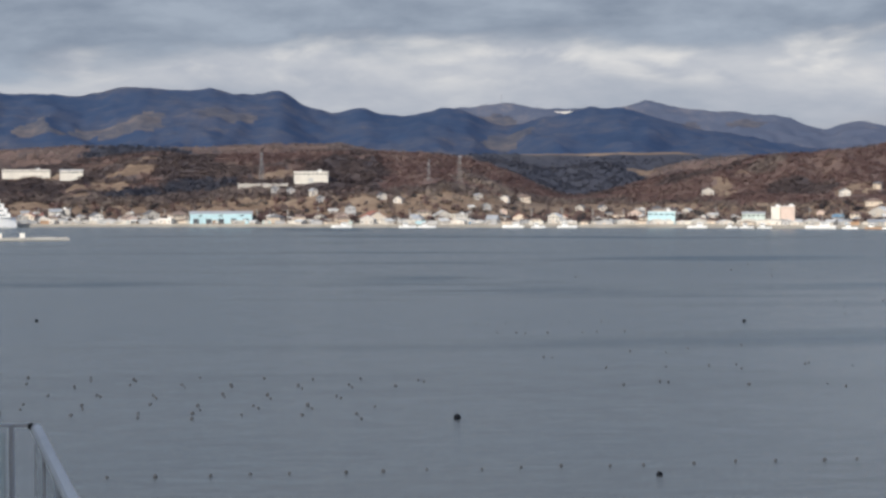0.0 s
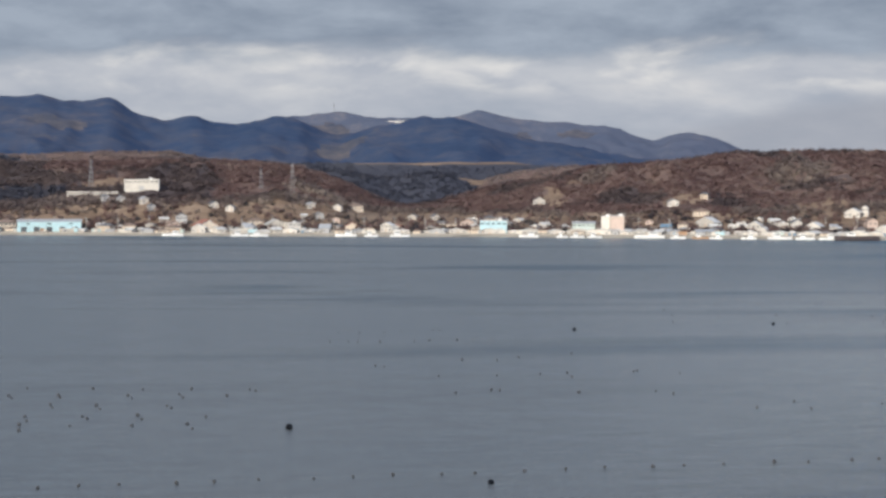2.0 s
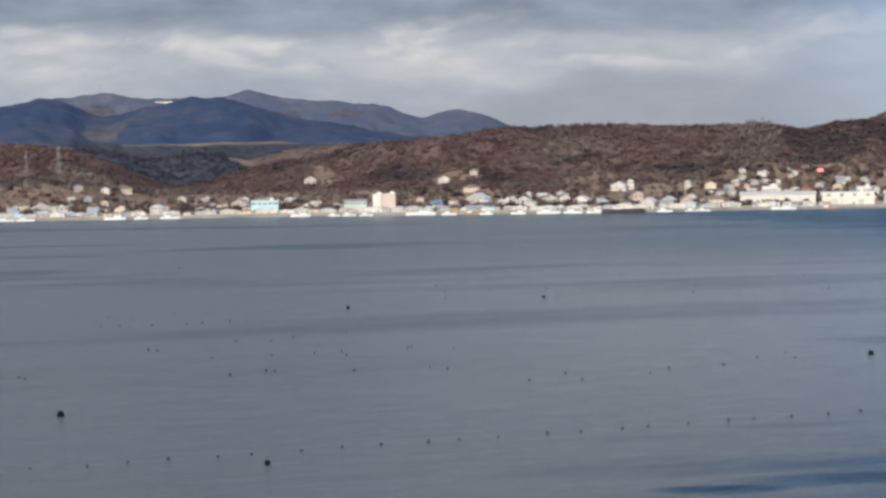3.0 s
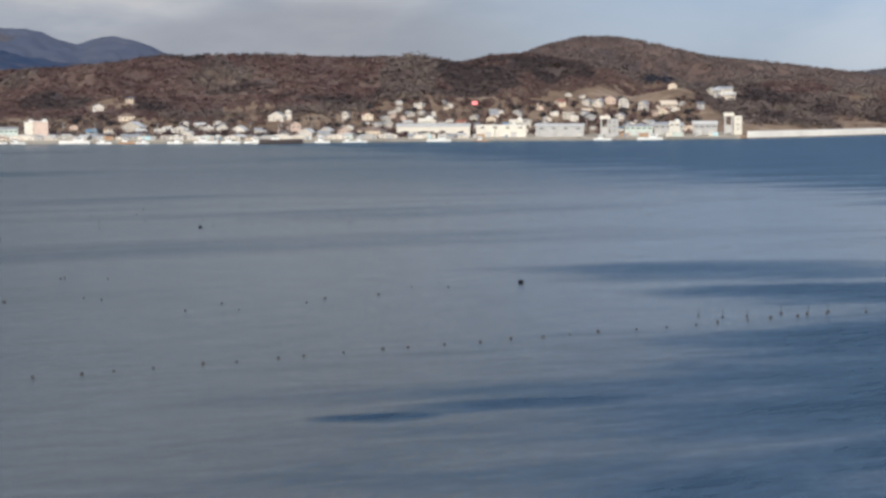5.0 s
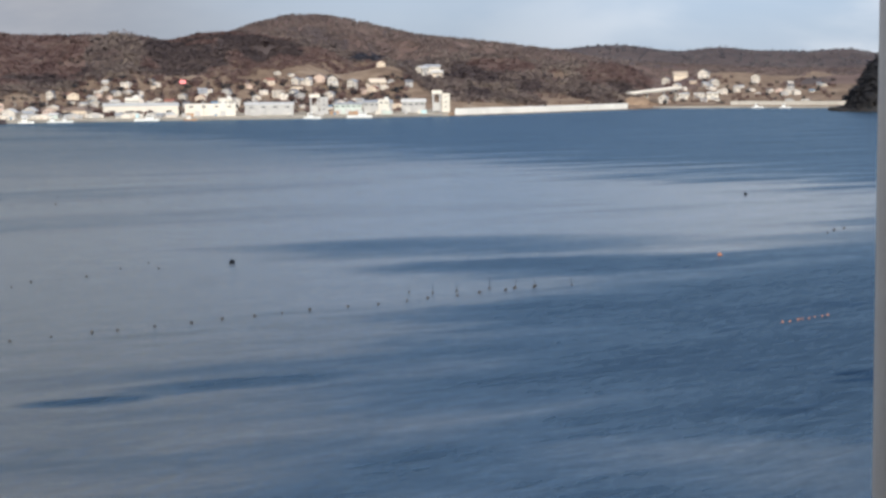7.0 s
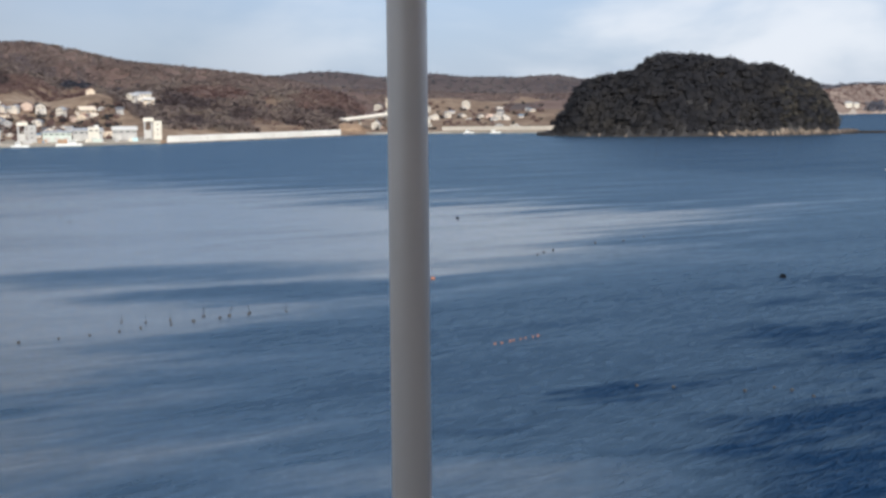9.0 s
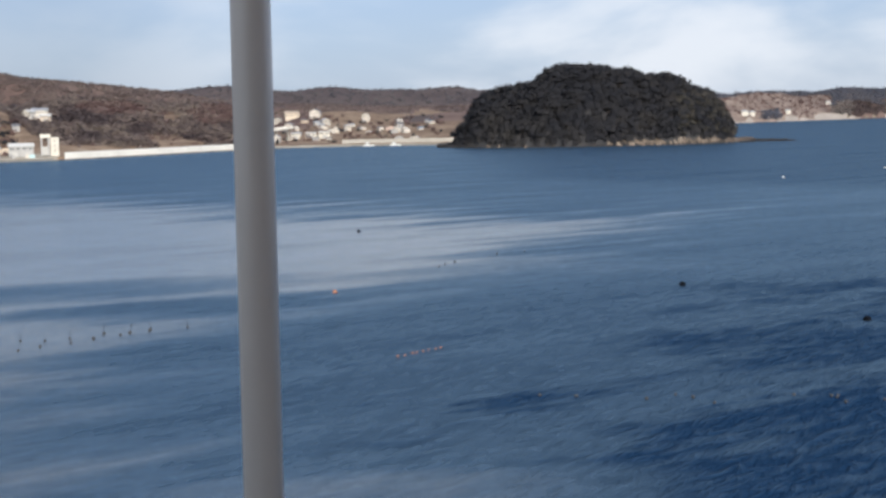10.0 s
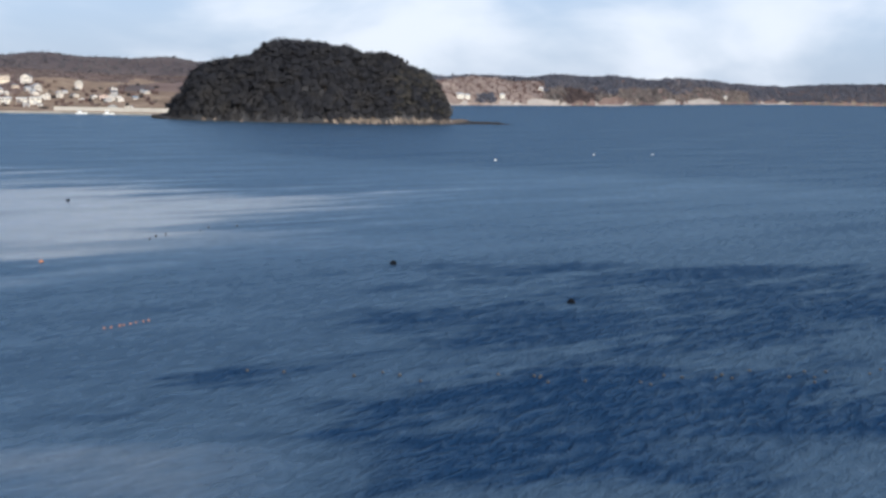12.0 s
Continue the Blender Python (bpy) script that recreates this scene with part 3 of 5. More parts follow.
PEAKS = [(-40, 2.5), (-13.4, 2.74), (-12.9, 2.64), (-11.8, 2.66), (-11.1, 2.58), (-10.2, 2.70), (-9.6, 2.86), (-8.9, 2.90), (-8.5, 2.80), (-7.6, 2.78), (-6.9, 2.84), (-6.4, 2.70), (-5.8, 2.66), (-5.3, 2.70), (-4.95, 2.80), (-4.6, 2.62), (-4.1, 2.32),
         (-3.6, 2.16), (-3.2, 2.08), (-2.7, 2.24), (-2.35, 2.27), (-2, 2.08), (-1.6, 2.02), (-1.2, 2.0), (-0.6, 2.12), (0.0, 2.24), (0.6, 2.20), (1.0, 2.0), (1.4, 1.78), (1.9, 1.66), (2.5, 1.78), (3.1, 1.98), (3.7, 2.12), (4.4, 2.25), (5.3, 2.26), (6.0, 2.08),
         (7.1, 1.72), (8.7, 1.40), (10.4, 1.10), (13, 0.8), (40, 0.5)]
BACK = [(-40, 1.5), (-1.2, 1.6), (-0.2, 2.05), (0.4, 2.24), (1.2, 2.34), (1.8, 2.38), (2.3, 2.30), (3.2, 2.26), (4.2, 2.20), (5.2, 2.20), (5.6, 2.34), (6.1, 2.45), (6.5, 2.38), (7.1, 2.24), (7.8, 2.16), (8.7, 2.12), (9.3, 2.02), (10.0, 1.98), (10.6, 1.78), (11.4, 1.54), (11.9, 1.76),
        (12.4, 1.80), (13.2, 1.62), (14.1, 1.28), (16, 0.9), (40, 0.6)]


def ridge_line(x, knots):
    """As smooth(), but keeping the sharp tops of mountains."""
    k = np.array(knots, float)
    return sum(np.interp(x + o, k[:, 0], k[:, 1]) for o in (-0.12, 0.0, 0.12)) / 3.0


# bare: where the paler material goes, sun-through-cloud patches on the front range
def range_sheet(name, knots, d_crest, d_near, d_far, foot, materials, rough, bare):
    def one(a, d):
        top = float(ridge_line(a, knots))
        top = float(rise_of(top, d_crest))
        p = at(a, d)
        if d <= d_crest:
            k = max((d - d_near) / (d_crest - d_near), 0)
            w = rough_of(p.x, p.y, 420.0, 9.0)
            spur = 0.5 - 1.7 * abs(noise.noise((a * 0.34 + 0.5 * w, d / 1500.0, 5.0)))
            fork = 0.4 - 1.5 * abs(noise.noise((a * 1.1 + 0.7 * w, d / 700.0, 8.0)))
            side = math.sin(math.pi * min(k, 1.0)) ** 0.8
            return foot + (top - foot) * (0.75 * k + 0.25 * k * k) + (spur + 0.30 * fork) * rough * side + rough_of(p.x, p.y, 48.0, 2.0) * (5 + 3 * side)
        return top - (d - d_crest) * 0.6

    def z_of(a, dist):
        return [one(a, d) for d in dist]

    dist = [d_near - 5] + list(np.linspace(d_near, d_crest, 44)) + list(np.linspace(d_crest, d_far, 5))[1:]
    def pick(a, d):
        p, k = at(a, d), (d - d_near) / (d_crest - d_near)
        n = rough_of(p.x, p.y, 180.0, 6.0)
        return int(any(((a + 0.5 * n - ma) / ha) ** 2 + ((k + 0.06 * n - mk) / hk) ** 2 < 1 for ma, mk, ha, hk in bare))

    return polar_sheet(name, np.arange(-20, 24.01, 0.11), lambda a: dist, z_of, materials, pick)


tagged(range_sheet("mountain_range", PEAKS, 4150, 3050, 4400, 20.0, [MOUNT, MOUNTPALE], 22.0, [(-12.1, 0.60, 0.5, 0.08), (-11.4, 0.54, 0.7, 0.04), (-9.7, 0.58, 1.5, 0.06), (-8.9, 0.64, 0.7, 0.06), (-6.5, 0.72, 0.8, 0.05), (1.6, 0.72, 0.6, 0.12), (2.4, 0.80, 0.4, 0.08)]), "forested mountain range with cloud shade and haze in its blue", "mountain", kind="structure")
tagged(range_sheet("far_mountain_ridge", BACK, 4680, 4250, 4800, 60.0, [RIDGE, MOUNTPALE], 9.0, [(7.4, 0.70, 0.45, 0.10), (9.0, 0.80, 0.5, 0.06), (1.5, 0.75, 0.8, 0.12)]), "mountain ridge with haze painted paler and pale bare patches", "mountain", kind="structure")

HEAD_SHORE = [(44, 2700), (51, 2600), (53.5, 2820), (56.3, 3050), (58, 3500), (59.5, 3900), (61.3, 4250), (64, 4400), (90, 4400)]
HEAD_TOP = [(44, 0.35), (51.3, 0.36), (52.7, 0.44), (53.7, 0.31), (54.5, 0.46), (55.5, 0.40), (56.5, 0.45), (57.4, 0.30), (58.1, 0.42), (59, 0.36), (60, 0.24), (61.4, 0.2), (62.8, 0.31), (64.3, 0.3), (90, 0.3)]


# beaches between the wooded points: middle bearing, half breadth, depth in metres
BEACHES = [(51.6, 0.3, 20), (53.0, 0.5, 10), (54.1, 0.9, 11), (56.25, 0.55, 26), (57.9, 0.4, 12), (58.9, 0.6, 14), (61.0, 0.5, 18)]


def sand_depth(a):
    """Depth of bare sand and pale rock along the water at that bearing."""
    return max(w * max(1 - ((a - m) / h) ** 2, 0.0) for m, h, w in BEACHES)


def head_z(a, d):
    s = float(smooth(a, HEAD_SHORE))
    b = sand_depth(a)
    if d < s + b:
        return 1.0 + 4.0 * (d - s) / 60.0 + 0.6 * rough_of(a * 30, d, 12.0, 3.0)
    k = min(max((d - s) / 160.0, 0.0), 1.0)
    top = float(rise_of(smooth(a, HEAD_TOP), s + 160)) - 7
    p = at(a, d)
    cliff = 2.6 + 3.5 * rough_of(p.x, p.y, 120.0, 5.0)
    z = cliff + (top - cliff) * k ** 0.8 + rough_of(p.x, p.y, 60.0, 1.0) * 2
    return z if d < s + 170 else z - (d - s - 170) * 0.05


def head_ground(a, d):
    s = float(smooth(a, HEAD_SHORE))
    if d < s + min(sand_depth(a), 9.0) - 2:
        return 2
    if a < 54.3:
        return 3
    return int(d > s + 40 * rough_of(a * 40, 0.0, 14.0, 8.0) - 3)


head = polar_sheet("headland", np.arange(47, 80.01, 0.12), lambda a: [float(smooth(a, HEAD_SHORE)) + o for o in (-0.5, 0, 6, 14, 25, 40, 60, 85, 110, 135, 160, 200, 260)], lambda a, dist: [head_z(a, d) for d in dist], [ROCK, LITTER, SAND, HEADFIELD], head_ground)
tagged(head, "low wooded headland with pale cliffs across the bay", "headland", kind="structure")

# ---- sea ----
bm = bmesh.new()
bmesh.ops.create_circle(bm, cap_ends=True, segments=96, radius=4950)
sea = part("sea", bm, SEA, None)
tagged(sea, "rippled grey and blue sea with wind streaks", "sea", kind="structure")

# ---- island ----
ISLE = at(47.25, 1395)
ISLE_ALONG = Vector((math.cos(radians(47.25)), -math.sin(radians(47.25)), 0))
ISLE_DEEP = Vector((math.sin(radians(47.25)), math.cos(radians(47.25)), 0))
ISLE_TOP = [(-120, -3), (-108, 2), (-101, 10), (-93, 22), (-84, 38), (-62, 43), (-45, 46), (-36, 54), (-14, 58.5), (4, 57.5), (28, 52.5), (44, 49.5), (56, 50), (68, 43), (77, 38), (88, 32), (97, 17), (104, 4), (112, 0.5), (120, -3)]


def isle_z(u, v):
    """u along the view's breadth, v away from the camera."""
    top = float(np.interp(u, [k for k, _ in ISLE_TOP], [h for _, h in ISLE_TOP])) - 7.0
    r = abs(v) / (90.0 * math.sqrt(max(1 - (u / 112.0) ** 2, 0.02)))
    face = max(1 - r ** 3.2, -0.2)
    p = ISLE + ISLE_ALONG * u + ISLE_DEEP * v
    return max(top, 0.5) * face + 1.5 * rough_of(p.x, p.y, 25.0, 4.0) + (1.4 if top < 2 else 0)


verts, faces = [], []
nu, nv = 170, 130
for i in range(nu):
    for j in range(nv):
        u, v = -121 + 242 * i / (nu - 1), -100 + 200 * j / (nv - 1)
        p = ISLE + ISLE_ALONG * u + ISLE_DEEP * v
        e = (u / 114.0) ** 2 + (v / 92.0) ** 2
        p.z = isle_z(u, v) if e < 1.05 else -3.0
        verts.append(p)
for i in range(nu - 1):
    for j in range(nv - 1):
        k = i * nv + j
        faces.append((k, k + nv, k + nv + 1, k + 1))
island = mesh_object("island", verts, faces, ROCK, smooth=True)
island.data.materials.append(ISLESOIL)
island.data.materials.append(WETROCK)
island.data.polygons.foreach_set("material_index", [2 if q.center.z < 0.9 + 0.8 * rough_of(q.center.x, q.center.y, 9.0, 2.0) else int(q.center.z + 2.5 * rough_of(q.center.x, q.center.y, 14.0, 6.0) > (0.4 if (q.center - ISLE).dot(ISLE_ALONG) < 8 else 3.4)) for q in island.data.polygons])
tagged(island, "small rocky island with tan shore rock under dark pines", "island", kind="structure")


bm = bmesh.new()
bmesh.ops.create_icosphere(bm, subdivisions=4, radius=1.0)
for v in bm.verts:
    v.co *= 1 + 0.35 * noise.fractal(v.co * 2.6, 1.0, 2.0, 4)
reef = part("reef", bm, WETROCK, None)
reef.matrix_basis = Matrix.Translation(ISLE + ISLE_ALONG * 124 - ISLE_DEEP * 12) @ Matrix.Rotation(radians(-46), 4, "Z") @ Matrix.Diagonal((19, 5, 1.6, 1))
tagged(reef, "low dark rock reef off the island", "rock", kind="structure")


# ---- trees ----
def clump_cloud(count, seed, shape, small=0.15, large=0.33):
    """Small leaf or twig triangles filling one crown of unit size, each lying along the crown's skin; an uneven outline with gaps."""
    r = np.random.default_rng(seed)
    lobes = r.normal(0, 0.36, (7, 3)) * (1, 1, 0.8)
    pick = r.integers(0, 7, count)
    off = r.normal(0, 0.24, (count, 3))
    c = lobes[pick] + off
    if shape == "pine":
        c[:, 2] = np.abs(c[:, 2]) * 0.9 - 0.15
    c = c / np.maximum(1.0, np.linalg.norm(c, axis=1, keepdims=True))
    way = 0.7 * c + 0.45 * off + (0, 0, 0.42) + r.normal(0, 0.06, (count, 3))
    way /= np.linalg.norm(way, axis=1, keepdims=True)
    side = np.cross(way, r.normal(0, 1, (count, 3)))
    side /= np.linalg.norm(side, axis=1, keepdims=True)
    other = np.cross(way, side)
    size = r.uniform(small, large, (count, 1))
    corners = [c + size * (math.cos(a) * side + math.sin(a) * other) for a in (0.0, 2.1, 4.2)]
    return np.stack(corners, 1)


def triangle_mesh(name, tris, material, bent=None):
    """A mesh of loose triangles from an array of n x 3 corners; bent gives each triangle the shading of its crown's skin."""
    v = tris.reshape(-1, 3)
    me = bpy.data.meshes.new(name)
    me.vertices.add(len(v))
    me.vertices.foreach_set("co", v.ravel())
    me.loops.add(len(v))
    me.loops.foreach_set("vertex_index", np.arange(len(v)))
    me.polygons.add(len(v) // 3)
    me.polygons.foreach_set("loop_start", np.arange(0, len(v), 3))
    me.update(calc_edges=True)
    me.materials.append(material)
    if bent is not None:
        b = bent / np.maximum(np.linalg.norm(bent, axis=1, keepdims=True), 1e-6)
        me.polygons.foreach_set("use_smooth", [True] * len(me.polygons))
        me.normals_split_custom_set_from_vertices(np.repeat(b, 3, axis=0).tolist())
    return me


def skin_of(tris, middle, up=0.9):
    """Outward directions of a crown at its triangles, tilted up."""
    c = tris.mean(axis=1) - middle
    c = c / np.maximum(np.linalg.norm(c, axis=1, keepdims=True), 1e-6)
    return c * 0.75 + (0, 0, up)


def stuff_trees(name, places, sizes, material, per=80, seed=1, flat=0.75, lift=0.06, bend=False):
    """Many trees in one mesh: every crown is one of nine clouds of twigs, turned and scaled, over a thin trunk; lift raises the crowns out of the thicket."""
    clouds = [clump_cloud(per, seed * 50 + k, "bare") for k in range(9)]
    r = np.random.default_rng(seed)
    tris, bent = [], []
    for (x, y, z), s in zip(places, sizes):
        t = clouds[r.integers(0, 9)]
        a = r.uniform(0, 6.28)
        rot = np.array([[math.cos(a), -math.sin(a), 0], [math.sin(a), math.cos(a), 0], [0, 0, flat * r.uniform(0.85, 1.25)]])
        crown = t @ rot.T * s + (x, y, z + s * lift)
        tris.append(crown)
        if bend:
            bent.append(skin_of(crown, (x, y, z + s * (lift - 0.2))))
        w = 0.05 * s
        foot, head = np.array((x, y, z - 0.5)), np.array((x, y, z + s * 0.6))
        tris.append(np.array([[foot + (w, 0, 0), foot - (w, 0, 0), head], [foot + (0, w, 0), foot - (0, w, 0), head]]))
        if bend:
            bent.append(np.array([(0, -1.0, 0.5), (-1.0, 0, 0.5)]))
    return new(name, triangle_mesh(name, np.concatenate(tris), material, np.concatenate(bent) if bend else None))


FOOTS = {k: float(smooth(k / 4, SHORE) + smooth(k / 4, FOOT_OFF)) for k in range(-140, 230)}


def foot_of(a):
    return FOOTS[round(a * 4)]


def hill_rows(a):
    f = foot_of(a)
    return f - 12, max(D1 + 45, f + 160)


OPENED = [(-12.42, 1655, 0.85), (-11.11, 1614, 0.45), (-3.99, 1465, 0.55), (-5.45, 1440, 0.85), (-5.49, 1500, 0.2), (-0.45, 1464, 0.2), (0.49, 1466, 0.25), (30.66, 1590, 0.35), (30.35, 1560, 0.25), (30.85, 1566, 0.25), (7.93, 1500, 0.3), (11.94, 1390, 0.25),
          (12.9, 1430, 0.2), (2.36, 1405, 0.3), (1.04, 1330, 0.2), (1.85, 1348, 0.2), (-1.87, 1319, 0.2), (-1.37, 1308, 0.2), (28.99, 1410, 0.3), (27.4, 1410, 1.0), (23.2, 1366, 0.25), (-3.9, 1345, 0.2), (-4.8, 1375, 0.4)]


def hides(a, d):
    """True for a place just before or beside a building on the slopes."""
    return any(abs(a - b) < w and -24 < d - e < 12 for b, e, w in OPENED)


def scatter(n, az0, az1, d_of, seed):
    """Random places on the land, sorted by what grows there."""
    r = np.random.default_rng(seed)
    az = r.uniform(az0, az1, n)
    dd = np.array([r.uniform(*d_of(a)) for a in az])
    z = land_z(az, dd)
    got = {k: [] for k in (RED, DIM, GREY, EVER, OPEN)}
    for a, d, h in zip(az, dd, z):
        if hides(a, d):
            continue
        got[cover(a, d)].append((math.sin(radians(a)) * d, math.cos(radians(a)) * d, h))
    return got


def sizes_of(places, seed, lo, hi):
    return np.random.default_rng(seed).uniform(lo, hi, len(places))


hill = scatter(21000, -15, 37.2, hill_rows, 11)
ridge = scatter(9000, -15, 46, lambda a: (D2 - 250, D2 + 40), 13)
upper = scatter(5200, 22, 35, lambda a: (1800, D2 + 10), 24)
far = scatter(5600, -16, 50, lambda a: (D3 - 300, D3 + 30), 14)
r = np.random.default_rng(3)
for key, name, material, label, lo, hi, flat in (
        (RED, "hill_woods", BARE, "bare red-brown winter woods on the hills", 3.4, 5.6, 0.54),
        (DIM, "dim_hill_woods", DIMTWIG, "dark purple-brown winter woods in patches on the hills", 3.4, 5.8, 0.58),
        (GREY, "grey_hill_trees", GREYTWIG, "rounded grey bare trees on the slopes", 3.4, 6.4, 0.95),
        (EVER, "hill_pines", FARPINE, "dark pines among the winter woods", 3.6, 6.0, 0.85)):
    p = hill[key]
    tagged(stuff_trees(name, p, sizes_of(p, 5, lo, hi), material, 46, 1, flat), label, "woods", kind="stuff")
p = ridge[RED] + ridge[DIM] + ridge[GREY]
tagged(stuff_trees("ridge_woods", p, sizes_of(p, 6, 3.0, 5.0), WANTWIG, 36, 3, 0.6), "brown woods on the second ridge", "woods", kind="stuff")
# the valley's cloud shade and haze sit in these trees' colour
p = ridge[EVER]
tagged(stuff_trees("valley_conifers", p, sizes_of(p, 7, 3.4, 5.6), FARPINE, 40, 18, 0.8), "conifers behind the valley, cloud shade and haze in their blue", "woods", kind="stuff")
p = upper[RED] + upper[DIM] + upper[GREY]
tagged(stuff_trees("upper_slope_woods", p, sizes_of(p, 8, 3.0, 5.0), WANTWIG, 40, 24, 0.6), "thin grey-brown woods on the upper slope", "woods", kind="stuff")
for kind, name, material, label in ((EVER, "far_ridge_woods", FARPINE, "conifers on the far ridge with haze in their blue"), (GREY, "hazy_ridge_woods", DUSK, "grey-brown woods on the far eastern ridge, haze in their colour")):
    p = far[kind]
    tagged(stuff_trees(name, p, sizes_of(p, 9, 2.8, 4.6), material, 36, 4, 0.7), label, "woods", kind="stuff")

# dark fringe of single pines along the crests
crest = scatter(1500, -13.5, 37, lambda a: (max(D1, foot_of(a) + 120) - 14, max(D1, foot_of(a) + 120) + 14), 41)
p = [q for k in crest for q in crest[k]]
p = [q for q in p if rough_of(q[0], q[1], 60.0, 9.0) > -0.02]
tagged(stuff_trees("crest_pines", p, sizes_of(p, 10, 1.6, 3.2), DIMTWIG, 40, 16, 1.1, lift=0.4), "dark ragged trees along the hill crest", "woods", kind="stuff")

# scattered small trees on the grass and scrub above the houses
terraces = scatter(2600, 22, 31, lambda a: (foot_of(a) - 40, 1660), 43)
p = terraces[OPEN] + [q for k, q in enumerate(hill[OPEN]) if k % 2 == 0 and rough_of(q[0], q[1], 40.0, 5.0) > -0.05]
tagged(stuff_trees("terrace_trees", p, sizes_of(p, 12, 1.2, 3.0), BARE, 44, 19, lift=0.4), "small bare brown trees scattered over the grass terraces", "trees", kind="stuff")
foots = scatter(1300, -14, 37.2, lambda a: (foot_of(a) - 25, foot_of(a) + 30), 17)
p = [q for k in (RED, DIM, GREY) for q in foots[k] if rough_of(q[0], q[1], 160.0, 7.0) > -0.1]
tagged(stuff_trees("slope_foot_trees", p, sizes_of(p, 14, 2.6, 5.2), GREYTWIG, 70, 17, lift=0.4), "rounded grey bare trees at the foot of the hills", "trees", kind="stuff")
low = scatter(1500, -14, 24, lambda a: (float(smooth(a, SHORE)) + 55, foot_of(a) + 10), 23)
p = [q for k in low for q in low[k] if rough_of(q[0], q[1], 40.0, 15.0) > -0.08]
tagged(stuff_trees("slope_scrub", p, sizes_of(p, 15, 1.8, 3.6), GREYTWIG, 46, 23, lift=0.4), "grey-brown winter scrub on the slope above the houses", "bushes", kind="stuff")


def head_cover(a, o, q):
    """What grows on the headland, by bearing and distance behind its waterline."""
    n = rough_of(q.x, q.y, 140.0, 2.0)
    if a > 60.3 or o > (146 if a < 54.2 else 118) + 40 * n or a > 54.2 and o > 78 + 45 * n + 20 * math.sin(a * 3.1):
        return EVER
    if a < 54.2:
        return EVER if 52.15 < a + 0.2 * n < 52.75 and o < 46 else OPEN
    return DIM if abs(a - 55.3) < 0.45 and o < 85 else GREY


def head_places(n, seed):
    """Places for trees on the headland, sorted by kind; few on the open slope."""
    r = np.random.default_rng(seed)
    got = {k: [] for k in (DIM, GREY, EVER, OPEN)}
    for _ in range(n):
        a = r.uniform(49, 67)
        o = r.uniform(4, 185)
        d = float(smooth(a, HEAD_SHORE)) + o
        q = at(a, d)
        k = head_cover(a, o, q)
        if o > sand_depth(a) + 3 and (k != OPEN or r.random() < 0.5):
            got[k].append((q.x, q.y, head_z(a, d)))
    return got


hp = head_places(8200, 21)
for key, name, material, label, lo, hi in ((GREY, "headland_woods", HAZEL, "winter woods on the headland with haze in their grey-brown", 3.6, 7.0), (DIM, "headland_dark_woods", DIMTWIG, "dark brown winter woods on the headland", 3.8, 7.0),
                                           (OPEN, "headland_scrub", BARE, "brown scrub scattered over the dry headland slope", 1.8, 3.8), (EVER, "headland_pines", HEADPINE, "pines along the top of the headland with haze in their colour", 4.0, 7.6)):
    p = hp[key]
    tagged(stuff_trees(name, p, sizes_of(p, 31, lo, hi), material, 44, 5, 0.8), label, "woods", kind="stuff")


def pine(seed):
    """One pine: tapered leaning trunk, limbs, and a crown of many needle clumps."""
    r = np.random.default_rng(seed)
    tree = thing("pine_tree", (0, 0, 0))
    bm = bmesh.new()
    lean = Vector((r.uniform(-0.5, 0.5), r.uniform(-0.5, 0.5), 0))
    tube((0, 0, -1.5), lean + Vector((0, 0, 6.5)), 0.30, 0.10, 6, bm)
    for k in range(6):
        a, h = r.uniform(0, 6.28), r.uniform(3.0, 6.0)
        tube(lean * (h / 6.5) + Vector((0, 0, h)), lean * (h / 6.5) + Vector((math.cos(a) * 2.4, math.sin(a) * 2.4, h + r.uniform(0.3, 1.2))), 0.09, 0.03, 4, bm)
    part("trunk", bm, BARK, tree)
    t = clump_cloud(330, seed + 900, "pine", 0.09, 0.20) * (4.6, 4.6, 4.2) + (lean.x, lean.y, 5.2)
    crown = new("crown", triangle_mesh("crown", t, PINE, skin_of(t, (lean.x, lean.y, 4.0))))
    crown.parent = tree
    return tagged(tree, "dark green pine tree on the island", "tree", "island pines")


pines = [pine(k) for k in range(6)]
r = np.random.default_rng(31)
spots = []
while len(spots) < 290:
    u, v = r.uniform(-104, 96), r.uniform(-88, 60)
    z = isle_z(u, v)
    if z > 5.0 + r.uniform(0, 2) - (3 if u < -30 else 0) and all((u - a) ** 2 + (v - b) ** 2 > 36 for a, b in spots):
        spots.append((u, v))
        q = ISLE + ISLE_ALONG * u + ISLE_DEEP * v
        q.z = z - 0.3
        sc = r.uniform(0.8, 1.25)
        m = Matrix.Translation(q) @ Matrix.Rotation(r.uniform(0, 6.28), 4, "Z")
        src = pines[len(spots) % 6]
        if len(spots) <= 6:
            src.matrix_basis = m @ Matrix.Scale(sc, 4)
        else:
            copy_thing(src, m).scale = (sc, sc, sc * r.uniform(0.85, 1.15))
under, us = [], []
for _ in range(5200):
    u, v = r.uniform(-106, 98), r.uniform(-92, 40)
    z = isle_z(u, v)
    if z > (1.8 if u < 20 else 4.5):
        q = ISLE + ISLE_ALONG * u + ISLE_DEEP * v
        under.append((q.x, q.y, z - 1))
        us.append(r.uniform(3.0, 4.6) * min(1.0, 0.45 + z / 14.0))
bare, bs = [], []
